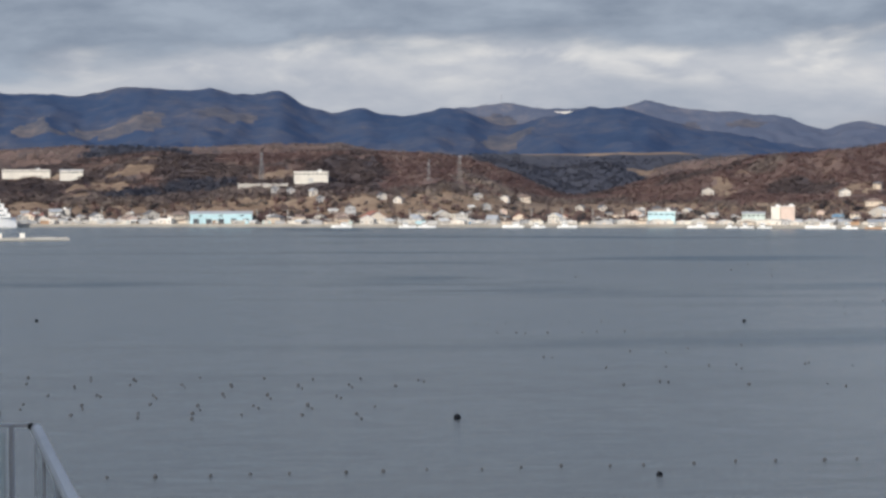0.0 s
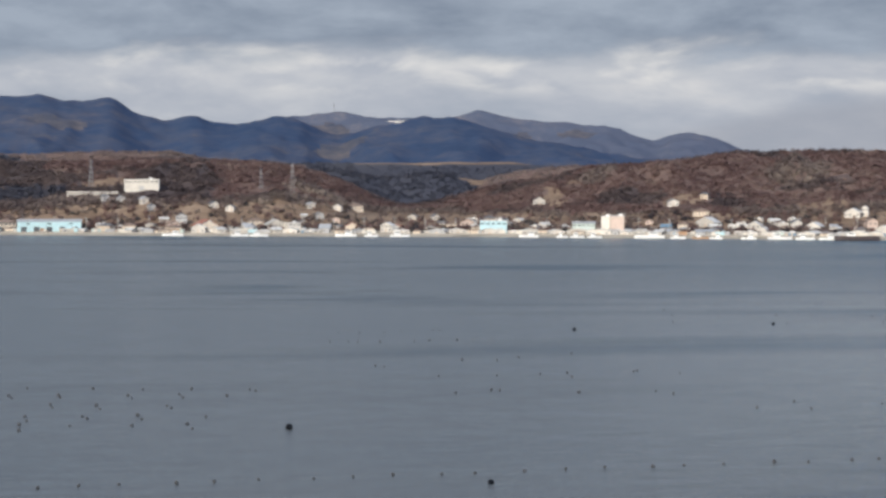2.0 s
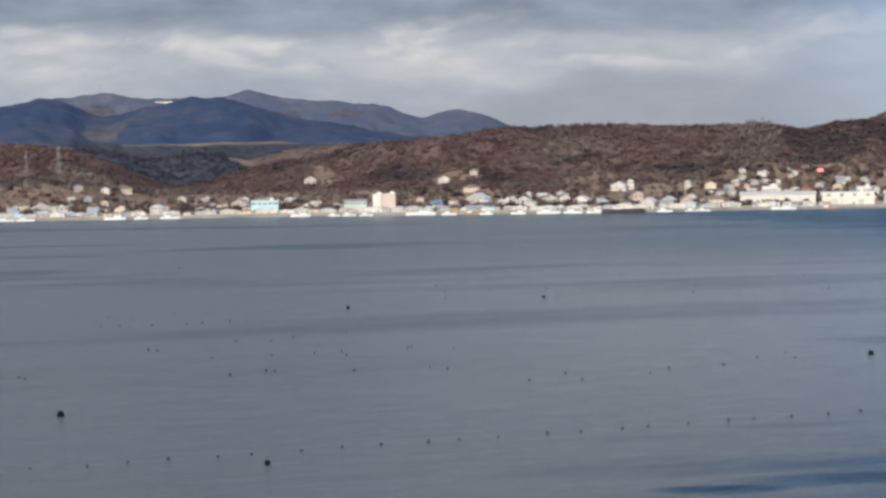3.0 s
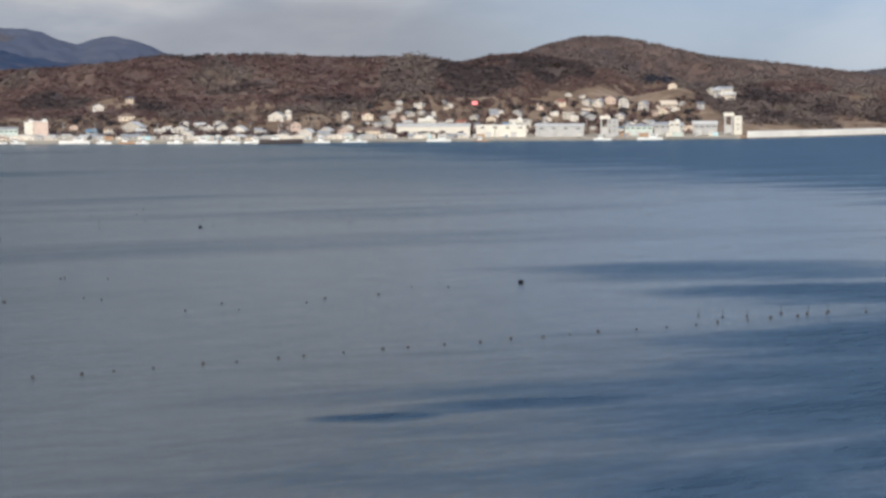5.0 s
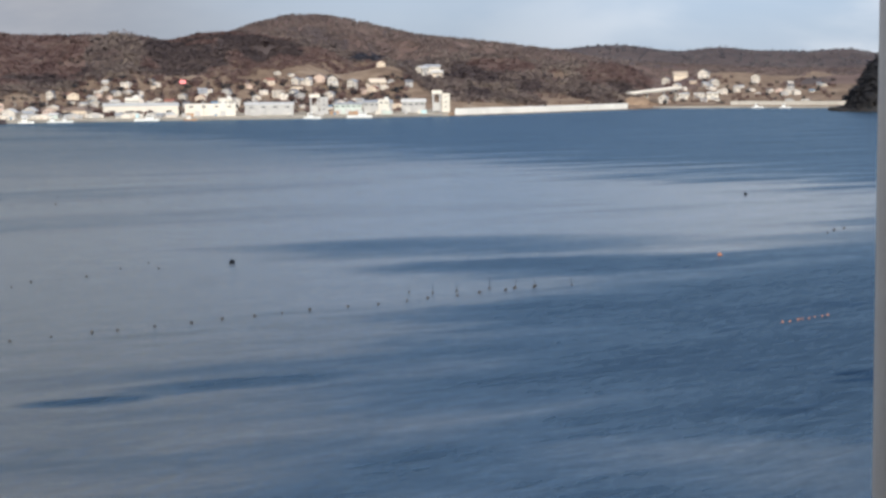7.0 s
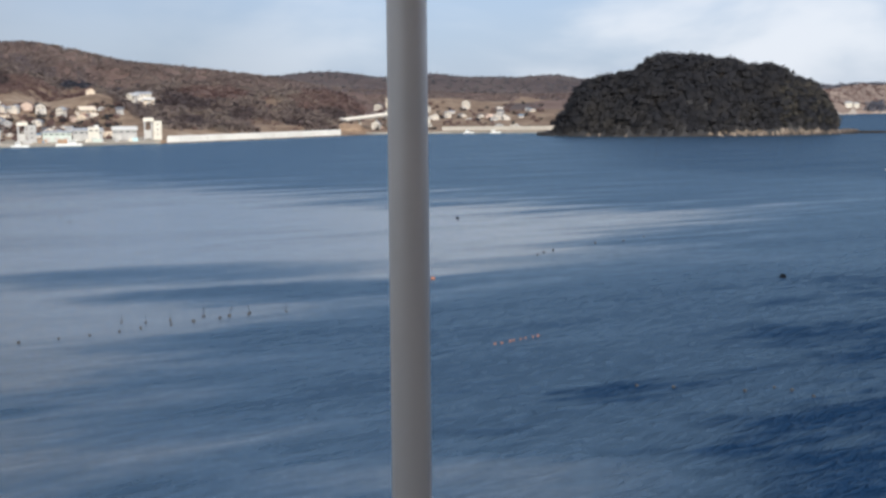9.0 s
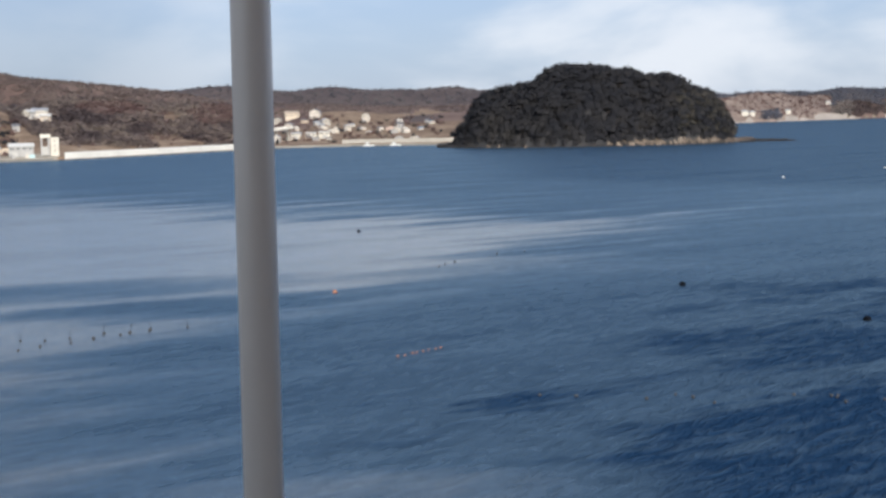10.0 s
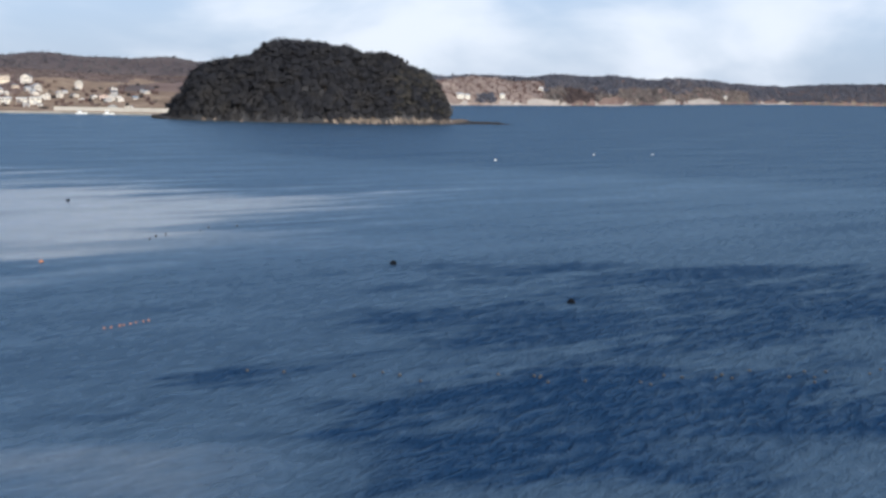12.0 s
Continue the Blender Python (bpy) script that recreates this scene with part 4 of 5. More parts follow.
for _ in range(320):
    u, v = r.uniform(58, 106), r.uniform(-88, -6)
    z = isle_z(u, v)
    if z > 3.0:
        q = ISLE + ISLE_ALONG * u + ISLE_DEEP * v
        bare.append((q.x, q.y, z + 2.2))
        bs.append(r.uniform(3.0, 4.6))
tagged(stuff_trees("island_bare_trees", bare, bs, OLIVE, 60, 15, lift=0.4), "olive-grey winter trees at the end of the island", "woods", kind="stuff")
tagged(stuff_trees("island_undergrowth", under, us, PINE, 110, 8, 1.15, lift=0.55, bend=True), "dense dark evergreen undergrowth covering the island", "woods", kind="stuff")

# ---- deck by the eye ----
GALV = paint("galvanised_steel", (0.88, 0.80, 0.73), 0.38, 0.05, 0.8, 0.0, 0.25)
BRICKISH = paint("brown_plaster", (0.56, 0.46, 0.39), 0.85, 0.12, 0.5)
RAILM = paint("grey_aluminium", (0.70, 0.71, 0.73), 0.4, 0.06, 1.2, 0.04, 0.35)
DARKM = paint("dark_rubber", (0.02, 0.02, 0.022), 0.6)
DECK_Z = EYE - 1.6
deck = part("deck", box((-0.3, 1.1, DECK_Z - 0.15), (6.5, 8.4, 0.3)), CONCRETE, None)
tagged(deck, "plain concrete terrace", "floor", kind="structure")
back = part("wall_south", box((-0.3, -3.2, EYE + 2), (16, 0.4, 18)), BRICKISH, None)
tagged(back, "plain brown wall behind the terrace", "wall", kind="structure")
POLE = at(40.46, 2.3)
post = thing("awning_pole", (POLE.x, POLE.y, DECK_Z))
part("pipe", tube((0, 0, 0.01), (0, 0, 3.2), 0.0245, seg=40), GALV, post)
part("base_plate", box((0, 0, 0.006), (0.14, 0.14, 0.012), 0.003), GALV, post)
tagged(post, "round grey metal pole standing on the terrace", "pole")
for o in post.children:
    if o.name.startswith("pipe"):
        o.data.polygons.foreach_set("use_smooth", [len(q.vertices) == 4 for q in o.data.polygons])

# ---- harbour and town ----
WHITE = paint("white_wall", (0.72, 0.685, 0.61), 0.7, 0.08, 0.25)
HOUSEW = paint("white_house_wall", (0.70, 0.66, 0.60), 0.75, 0.14, 0.3, vary=0.35)
CREAM = paint("cream_wall", (0.74, 0.64, 0.52), 0.75, 0.10, 0.25)
TAN = paint("tan_wall", (0.54, 0.45, 0.36), 0.75, 0.12, 0.25)
PINK = paint("salmon_wall", (0.62, 0.49, 0.42), 0.75, 0.10, 0.25)
GREYW = paint("grey_wall", (0.46, 0.46, 0.46), 0.7, 0.12, 0.25)
CYAN = paint("light_blue_cladding", (0.46, 0.66, 0.71), 0.5, 0.08, 0.2)
MINT = paint("pale_green_cladding", (0.52, 0.60, 0.56), 0.6, 0.10, 0.2)
TILE = paint("dark_roof_tile", (0.17, 0.17, 0.185), 0.5, 0.18, 0.5)
BROWNT = paint("brown_roof_tile", (0.27, 0.20, 0.165), 0.6, 0.18, 0.5)
SILVER = paint("silver_roof_tile", (0.42, 0.44, 0.47), 0.4, 0.12, 0.4)
REDR = paint("faded_red_roof", (0.36, 0.15, 0.11), 0.6, 0.15, 0.4)
BLUER = paint("blue_metal_roof", (0.16, 0.27, 0.38), 0.45, 0.10, 0.4)
PALER = paint("pale_metal_roof", (0.70, 0.70, 0.68), 0.45, 0.07, 0.2)
GLASS = paint("dark_window_glass", (0.10, 0.11, 0.12), 0.15, 0.2, 0.5, 0.0)
SHUT = paint("grey_shutter", (0.52, 0.52, 0.51), 0.5, 0.1, 0.5, 0.0, 0.2)
# near-black colour that stands for the shade inside open doorways
DARKIN = paint("shaded_opening", (0.03, 0.03, 0.03), 0.9)
HULLW = paint("white_hull", (0.80, 0.80, 0.78), 0.35, 0.06, 0.4)
HULLD = paint("dark_hull", (0.065, 0.048, 0.050), 0.5, 0.2, 0.4)
HULLT = paint("rust_hull", (0.40, 0.25, 0.15), 0.6, 0.2, 0.4)
STEEL = paint("grey_lattice_steel", (0.36, 0.36, 0.37), 0.5, 0.1, 0.3, 0.0, 0.4)

DARKQ = paint("stained_quay_concrete", (0.27, 0.255, 0.23), 0.85, 0.25, 0.05)

SHARED = {}


def shared_box(name, s, material, bevel=0.0):
    """One small box mesh, shared by every piece of that size."""
    key = (name, s, material.name)
    if key not in SHARED:
        bm = box((0, 0, 0), s, bevel)
        me = bpy.data.meshes.new(name)
        bm.to_mesh(me)
        bm.free()
        me.materials.append(material)
        SHARED[key] = me
    return SHARED[key]


def piece(name, me, parent, place, turn=0.0):
    ob = new(name, me)
    ob.parent = parent
    ob.matrix_basis = Matrix.Translation(place) @ Matrix.Rotation(radians(turn), 4, "Z")
    return ob


def openings(home, w, l, h, storeys, per, door=True):
    """Windows on the front, the back and one side, and a front door."""
    me = shared_box("window", (1.0, 0.10, 0.9), GLASS)
    step = w / per
    for k in range(storeys):
        z = 1.5 + k * (h / storeys)
        for i in range(per):
            x = -w / 2 + step * (i + 0.5)
            if door and k == 0 and i == per // 2:
                piece("door", shared_box("door", (1.0, 0.10, 2.0), TAN), home, (x, -l / 2 - 0.02, 1.0))
            else:
                piece("window", me, home, (x, -l / 2 - 0.02, z))
        piece("window", me, home, (w / 2 + 0.02, 0, z), 90)
        piece("window", me, home, (-w / 2 - 0.02, 0, z), 90)


def house(place, turn, w, l, h, wall, roof, style="gable", label="", group="town houses", name="house"):
    home = thing(name, place, turn)
    rise = min(w, l) * 0.26
    if style == "gable":
        part("wall", gabled_wall(w, l, h, rise * w / min(w, l)), wall, home)
        part("roof", gable(w, l, h, rise * w / min(w, l), 0.55), roof, home)
    elif style == "hip":
        part("wall", box((0, 0, h / 2 - 0.75), (w, l, h + 1.5)), wall, home)
        part("roof", hipped(w, l, h, rise, 0.6), roof, home)
    else:
        part("wall", box((0, 0, h / 2 - 0.75), (w, l, h + 1.5)), wall, home)
        bm = box((0, 0, h + 0.12), (w + 0.3, l + 0.3, 0.24))
        add_box(bm, (w * 0.2, l * 0.1, h + 0.7), (1.8, 1.6, 1.0))
        part("roof", bm, roof, home)
    openings(home, w, l, h, 2 if h > 4.2 else 1, max(2, int(w / 2.4)))
    return tagged(home, label, name, group)


def hall(place, turn, w, l, h, wall, roof, label, doors=3, panes=6, rise=0.08, category="building", doorway=None):
    """A long shed or block: walls, low roof, roller doors and a band of windows on the side to the water."""
    home = thing("warehouse" if category == "warehouse" else "building", place, turn)
    if rise:
        t = w * 0 + l * rise
        bm = gabled_wall(l, w, h, t)
        bmesh.ops.rotate(bm, verts=bm.verts, matrix=Matrix.Rotation(radians(90), 3, "Z"))
        part("wall", bm, wall, home)
        bm = gable(l, w, h, t, 0.5, 0.3)
        bmesh.ops.rotate(bm, verts=bm.verts, matrix=Matrix.Rotation(radians(90), 3, "Z"))
        part("roof", bm, roof, home)
    else:
        part("wall", box((0, 0, h / 2 - 0.75), (w, l, h + 1.5)), wall, home)
        bm = box((0, 0, h + 0.15), (w + 0.4, l + 0.4, 0.3))
        add_box(bm, (w * 0.25, 0, h + 0.9), (2.6, 2.2, 1.3))
        part("roof", bm, roof, home)
    for i in range(doors):
        x = -w / 2 + w * (i + 0.5) / doors
        piece("roller_door", shared_box("roller_door", (round(min(3.6, w / doors * 0.6), 1), 0.12, round(min(3.2, h * 0.55), 1)), doorway or SHUT), home, (x, -l / 2 - 0.03, min(3.2, h * 0.55) / 2 + 0.02))
    for i in range(panes):
        x = -w / 2 + w * (i + 0.5) / panes
        piece("window", shared_box("window", (round(min(2.4, w / panes * 0.62), 1), 0.12, 0.8), GLASS), home, (x, -l / 2 - 0.03, h * 0.78))
    return tagged(home, label, category)


def on_land(az, d):
    p = at(az, d)
    p.z = land_z(az, d) - 0.1
    return p


# quay along the town, with a kerb and a dark waterline
def strip(name, azs, off0, off1, z_lo, z_hi, material, shore=SHORE):
    """A wall of ground along the shore between two offsets from the waterline."""
    verts, faces = [], []
    for a in azs:
        s = float(smooth(a, shore))
        for o, z in ((off0 - 0.8, z_lo), (off0, z_hi), (off1, z_hi), (off1, z_lo)):
            p = at(a, s + o)
            p.z = z
            verts.append(p)
    n = len(azs)
    for i in range(n - 1):
        for j in range(4):
            k, m = i * 4 + j, i * 4 + (j + 1) % 4
            faces.append((k, m, m + 4, k + 4))
    faces += [(0, 3, 2, 1), tuple(4 * (n - 1) + j for j in range(4))]
    return mesh_object(name, verts, faces, material)


quay = strip("quay", np.arange(-26, 31.3, 0.3), -6, 9, -2.0, 1.5, DARKQ)
tagged(quay, "pale concrete fishing quay along the town", "quay", kind="structure")
wall = thing("seawall", (0, 0, 0))
for a in np.arange(31.35, 36.5, 0.4):
    slab = strip("slab", np.linspace(a, a + 0.397, 3), -3, 2.5, 0.3, 4.8, PALE)
    slab.parent = wall
tagged(wall, "long white concrete seawall of cast slabs", "seawall", kind="structure")
beach = strip("beach", np.arange(31.2, 37.6, 0.3), -8, 0, -1.0, 0.55, ROCK)
tagged(beach, "narrow strip of dark shingle below the seawall", "beach", kind="structure")
quay2 = strip("quay", np.arange(37.3, 44.2, 0.3), -4, 16, -2.0, 1.7, DARKQ)
tagged(quay2, "grey concrete harbour quay beside the island", "quay", kind="structure")

bank = strip("seawall", np.arange(39.6, 43.9, 0.3), 16.5, 18.5, 0.8, 5.2, CONCRETE)
tagged(bank, "low concrete seawall behind the small harbour", "seawall", kind="structure")

# large buildings by the water and on the slopes: bearing, distance, breadth, height
hall(on_land(-6.71, 1240), 6.7, 40, 12, 6.6, CYAN, SILVER, "long light blue fish market hall on the quay", 5, 3, 0.10, "warehouse", GLASS)
hall(on_land(6.55, 1195), -6.5, 17, 10, 7.8, CYAN, PALER, "light blue harbour office with dark window bands", 2, 5, 0.0)
hall(on_land(9.28, 1192), -9.3, 14, 9, 6.6, MINT, SILVER, "pale green corrugated warehouse on the quay", 3, 5, 0.08, "warehouse")
hall(on_land(10.28, 1185), -10, 8.6, 11, 11.0, PINK, PALER, "tall salmon-walled ice plant block on the quay", 1, 0, 0.0)
# added block: its white stands for the ice plant's sunlit left face
hall(on_land(9.93, 1187), -10, 5.4, 10, 10.6, WHITE, PALER, "white block added as the sunlit side of the ice plant", 0, 0, 0.0)
hall(on_land(-12.42, 1655), 12, 40, 12, 6.3, WHITE, PALER, "long white school building on the hill", 0, 14, 0.0)
hall(on_land(-11.11, 1614), 11, 19, 12, 7.0, WHITE, PALER, "white gymnasium beside the hilltop school", 0, 6, 0.06)
hall(on_land(-3.99, 1465), 0, 26, 14, 8.2, WHITE, PALER, "large white public building on the wooded slope", 1, 8, 0.0)
# its roller doors are dark sheets painted as the shaded open front
hall(on_land(21.95, 1222), -22, 47, 16, 6.2, WHITE, PALER, "very long white market hall on the quay", 4, 0, 0.10, "warehouse", DARKIN)
hall(on_land(21.7, 1236), -22, 9, 9, 10.0, WHITE, PALER, "white office block rising behind the market hall", 0, 4, 0.0)
hall(on_land(24.0, 1216), -24, 32, 14, 7.4, WHITE, PALER, "white cold store with a pale flat roof", 2, 4, 0.0, "warehouse")
hall(on_land(24.45, 1236), -24, 9, 8, 10.2, WHITE, PALER, "small white block behind the cold store", 0, 3, 0.0)
hall(on_land(25.76, 1226), -26, 31, 14, 6.6, GREYW, PALER, "grey processing hall with a pale roof on the quay", 3, 4, 0.10, "warehouse")
hall(on_land(28.13, 1246), -28, 18, 10, 6.2, MINT, SILVER, "pale grey-green shed on the quay", 3, 5, 0.08, "warehouse")
hall(on_land(29.02, 1259), -29, 19, 10, 7.0, GREYW, SILVER, "grey sheet-metal workshop on the quay", 3, 5, 0.12, "warehouse")
hall(on_land(29.2, 1240), -29, 7, 6, 9.5, WHITE, PALER, "small white quay office", 1, 2, 0.0)
hall(on_land(30.1, 1275), -30, 16, 9, 7.0, GREYW, PALER, "grey gabled boat shed near the floodgate", 2, 4, 0.2, "warehouse")
hall(on_land(30.66, 1590), -25, 13, 10, 6.5, WHITE, SILVER, "white hillside house with a grey roof", 1, 6, 0.16)
hall(on_land(30.35, 1560), 20, 9, 8, 5.0, WHITE, PALER, "small white house below the hillside house", 1, 3, 0.2)
hall(on_land(30.85, 1566), -40, 8, 7, 4.6, CREAM, PALER, "small cream house on the wooded hillside", 1, 3, 0.2)
hall(on_land(28.99, 1410), -10, 12, 9, 5.2, TAN, CREAM, "tan barn with a pale sloping roof", 1, 3, 0.28)
hall(on_land(38.2, 1609), -38, 7.5, 8, 4.8, WHITE, PALER, "white storage shed by the small harbour", 1, 2, 0.06, "warehouse")
hall(on_land(38.67, 1609), -38, 8.4, 8, 4.8, WHITE, PALER, "white storage shed by the small harbour", 1, 2, 0.06, "warehouse")
hall(on_land(39.07, 1608), -39, 9.8, 8, 5.6, WHITE, PALER, "larger white storage shed by the small harbour", 1, 2, 0.06, "warehouse")
hall(on_land(38.1, 2050), -30, 15, 10, 8.5, CREAM, TAN, "cream house block on the rise behind the harbour", 0, 5, 0.2)


def gate_tower(place, turn, h, w, label, block):
    """A floodgate: two legs, a machine house across the top, and a solid stair block beside it."""
    t = thing("floodgate_tower", place, turn)
    part("leg", box((-w * 0.42, 0, h * 0.42), (1.2, 2.4, h * 0.84), 0.1), GREYW, t)
    part("leg", box((-w * 0.05, 0, h * 0.42), (1.2, 2.4, h * 0.84), 0.1), GREYW, t)
    part("machine_house", box((-w * 0.22, 0, h * 0.91), (w * 0.56, 3.4, h * 0.17), 0.1), WHITE, t)
    part("gate_leaf", box((-w * 0.235, 0.2, h * 0.25), (w * 0.29, 0.4, h * 0.38)), SHUT, t)
    part("stair_block", box((w * 0.26, 0.3, h * 0.42), (w * 0.44, 4.0, h * 0.86), 0.1), block, t)
    for k in range(3):
        piece("window", shared_box("window", (0.8, 0.1, 0.9), GLASS), t, (w * 0.26, -1.74, h * (0.25 + 0.22 * k)))
    return tagged(t, label, "tower")


gate_tower(on_land(30.93, 1279), -31, 14.8, 12.5, "white concrete floodgate tower at the end of the seawall", WHITE)
gate_tower(on_land(27.25, 1240), -27, 13.0, 12.5, "grey concrete gantry between the quay sheds", GREYW)


def lattice_mast(place, h, label):
    m = thing("radio_mast", place)
    b, t = h * 0.075, h * 0.03
    corners = [(-1, -1), (1, -1), (1, 1), (-1, 1)]
    for x, y in corners:
        part("leg", tube((x * b, y * b, -1), (x * t, y * t, h), 0.16, 0.10, 5), STEEL, m)
    bm = bmesh.new()
    for k in range(7):
        z0, z1 = h * k / 7, h * (k + 1) / 7
        r0, r1 = b + (t - b) * k / 7, b + (t - b) * (k + 1) / 7
        for i in range(4):
            (x0, y0), (x1, y1) = corners[i], corners[(i + 1) % 4]
            tube((x0 * r0, y0 * r0, z0), (x1 * r1, y1 * r1, z1), 0.07, seg=4, bm=bm)
            tube((x1 * r0, y1 * r0, z0), (x0 * r1, y0 * r1, z1), 0.07, seg=4, bm=bm)
    part("bracing", bm, STEEL, m)
    for f in (0.72, 0.95):
        part("platform", tube((0, 0, h * f), (0, 0, h * f + 0.5), h * 0.07, seg=10), STEEL, m)
    part("aerial", tube((0, 0, h), (0, 0, h * 1.1), 0.08, 0.04, 5), STEEL, m)
    return tagged(m, label, "mast")


lattice_mast(on_land(-5.49, 1500), 21, "grey steel lattice mast on the hill terrace")
lattice_mast(on_land(-0.45, 1464), 15.5, "grey steel lattice mast above the houses")
lattice_mast(on_land(0.49, 1466), 21.5, "taller grey steel lattice mast on the knoll")

# retaining wall under the terrace of the white building
terrace = thing("retaining_wall", on_land(-5.45, 1440), 3)
part("face", box((0, 0, 0.6), (38, 1.2, 4.4)), CONCRETE, terrace)
part("coping", box((0, -0.05, 2.95), (38.4, 1.5, 0.3)), PALE, terrace)
tagged(terrace, "grey concrete retaining wall on the slope", "wall")

# ramp to the viaduct
ramp = thing("viaduct", (0, 0, 0))
A, B = at(36.6, 1540), at(38.05, 1585)
A.z, B.z = 10.5, 14.6
mid, run = (A + B) / 2, B - A
m = Matrix.Translation(mid) @ run.to_track_quat("X", "Z").to_matrix().to_4x4()
bm = box((0, 0, 0), (run.length, 8, 1.2))
bmesh.ops.transform(bm, matrix=m, verts=bm.verts)
part("deck", bm, CONCRETE, ramp)
for s in (-3.9, 3.9):
    bm = box((0, s, 1.1), (run.length, 0.35, 1.2))
    bmesh.ops.transform(bm, matrix=m, verts=bm.verts)
    part("parapet", bm, PALE, ramp)
for k in (0.35, 0.7, 0.95):
    q = A + run * k
    part("pier", box((q.x, q.y, q.z / 2 - 0.5), (1.6, 1.6, q.z)), CONCRETE, ramp)
tagged(ramp, "white concrete road ramp on piers over a dark underpass", "bridge")
bm = bmesh.new()
bmesh.ops.create_icosphere(bm, subdivisions=4, radius=1.0)
for v in bm.verts:
    v.co *= 1 + 0.18 * noise.fractal(v.co * 2.2, 1.0, 2.0, 4)
mound = part("earth_mound", bm, FIELD, None)
mound.matrix_basis = Matrix.Translation(at(36.75, 1500)) @ Matrix.Rotation(radians(-36), 4, "Z") @ Matrix.Diagonal((17, 9, 8.5, 1))
tagged(mound, "tan earth mound where the seawall ends", "mound")

# houses that stand out: bearing, distance, breadth, height
STYLES = [(HOUSEW, TILE, "gable", "white two-storey house with a dark tiled roof"), (CREAM, BROWNT, "hip", "cream house with a brown hipped roof"), (HOUSEW, SILVER, "gable", "white house with a silver-grey roof"),
          (TAN, TILE, "hip", "tan house with a dark hipped roof"), (HOUSEW, BLUER, "gable", "white house with a blue metal roof"), (PINK, BROWNT, "gable", "salmon-walled house with a brown roof"),
          (GREYW, TILE, "gable", "grey-walled house with a dark roof"), (HOUSEW, PALER, "flat", "white flat-roofed shop building"), (CREAM, REDR, "gable", "cream house with a faded red roof"), (HOUSEW, PALER, "gable", "white shed with a pale metal roof")]
QUAYSIDE = [(-12.56, 1275, 6, 5), (-11.7, 1272, 7, 4.2), (-10.4, 1272, 8.4, 5.4), (-9.43, 1262, 9, 4.2), (-8.78, 1280, 10, 6), (-7.99, 1262, 11.7, 6.2), (-5.06, 1236, 9, 4.4), (-4.38, 1238, 9, 4.2),
            (-2.12, 1222, 14.5, 4.8), (-0.03, 1228, 12.8, 5.2), (0.48, 1222, 9, 6.4), (3.36, 1210, 8, 5.0), (5.76, 1257, 9.3, 5.6), (12.26, 1224, 6, 5.0), (2.28, 1224, 9, 4)]
EASTSIDE = [(12.78, 1312, 11.5, 3.6), (13.0, 1246, 13.5, 3.6), (13.8, 1224, 8, 4.2), (14.38, 1212, 9, 5), (15.15, 1234, 8, 4.2), (15.58, 1232, 7, 4.8), (16.13, 1216, 9.7, 4.0), (17.77, 1222, 7.3, 7.5),
            (18.73, 1192, 7.8, 5.2), (19.24, 1194, 7.8, 5.2), (18.15, 1180, 8.7, 4.6), (20.1, 1206, 16.8, 4.8)]
SLOPES = [(-1.87, 1319, 6, 3.5), (-1.37, 1308, 6.2, 3.2), (4.12, 1393, 6.6, 3.6), (4.79, 1393, 6, 3.4), (1.04, 1330, 5, 4), (1.85, 1348, 6, 3.6), (2.36, 1405, 10.6, 4), (7.93, 1500, 9.8, 4.4), (11.94, 1390, 8, 4),
          (12.9, 1430, 6.1, 5), (-5.08, 1383, 5, 4), (-4.63, 1370, 6, 4), (-3.94, 1341, 5, 4.2), (-3.72, 1313, 5, 3.8)]
HILLSIDE = [(17.25, 1293, 10.8, 3.8), (17.6, 1299, 4.5, 7), (19.33, 1297, 5, 6.4), (26.57, 1402, 5.5, 4.6), (26.95, 1405, 5, 5.6), (27.3, 1419, 8.7, 4.6), (27.66, 1401, 7.4, 6.8), (28.27, 1397, 6.4, 6.4), (26.5, 1354, 6.4, 4.6),
            (37.69, 2040, 9.2, 8), (38.81, 1853, 10.7, 7), (39.11, 1778, 8.2, 6.5), (40.33, 1828, 8.4, 5.4), (37.62, 1548, 7.2, 5.6), (39.41, 1668, 6, 5.2), (39.77, 1693, 6, 5.2)]
rh = random.Random(5)
for rows, picks in ((QUAYSIDE, (2, 1, 0, 5, 0, 1, 3, 1, 8, 9, 7, 9, 5, 1, 8)), (EASTSIDE, (1, 9, 7, 9, 7, 0, 9, 5, 9, 5, 9, 1)), (SLOPES, (0, 0, 0, 0, 2, 0, 1, 0, 0, 3, 6, 6, 2, 6)),
                    (HILLSIDE, (9, 0, 0, 2, 2, 5, 0, 2, 3, 0, 0, 2, 0, 9, 0, 2))):
    for (a, d, w, h), k in zip(rows, picks):
        wm, rm, st, lb = STYLES[k]
        house(on_land(a, d), -a + rh.uniform(-28, 28), w * 0.95, min(max(w * 0.8, 5), 9), h * 0.86, wm, rm, st, lb)

# the many smaller houses: ten kinds, each built once and copied
KINDS = []
for k, (wm, rm, st, lb) in enumerate(STYLES):
    w, l, h = rh.uniform(6.5, 9), rh.uniform(5.5, 8), rh.choice((3.2, 4.8, 5.4))
    KINDS.append(house((0, 0, -100), 0, w, l, h, wm, rm, st, lb))
SHEDS = [house((0, 0, -100), 0, 8.5, 6.5, 3.4, wm, rm, st, lb, "quay sheds", "shed") for wm, rm, st, lb in (
    (HOUSEW, PALER, "gable", "low white net shed with a pale metal roof"), (HOUSEW, PALER, "flat", "low white flat-roofed quay shed"), (GREYW, SILVER, "gable", "low grey shed with a silver roof"), (CREAM, BROWNT, "hip", "low cream shed with a brown roof"))]
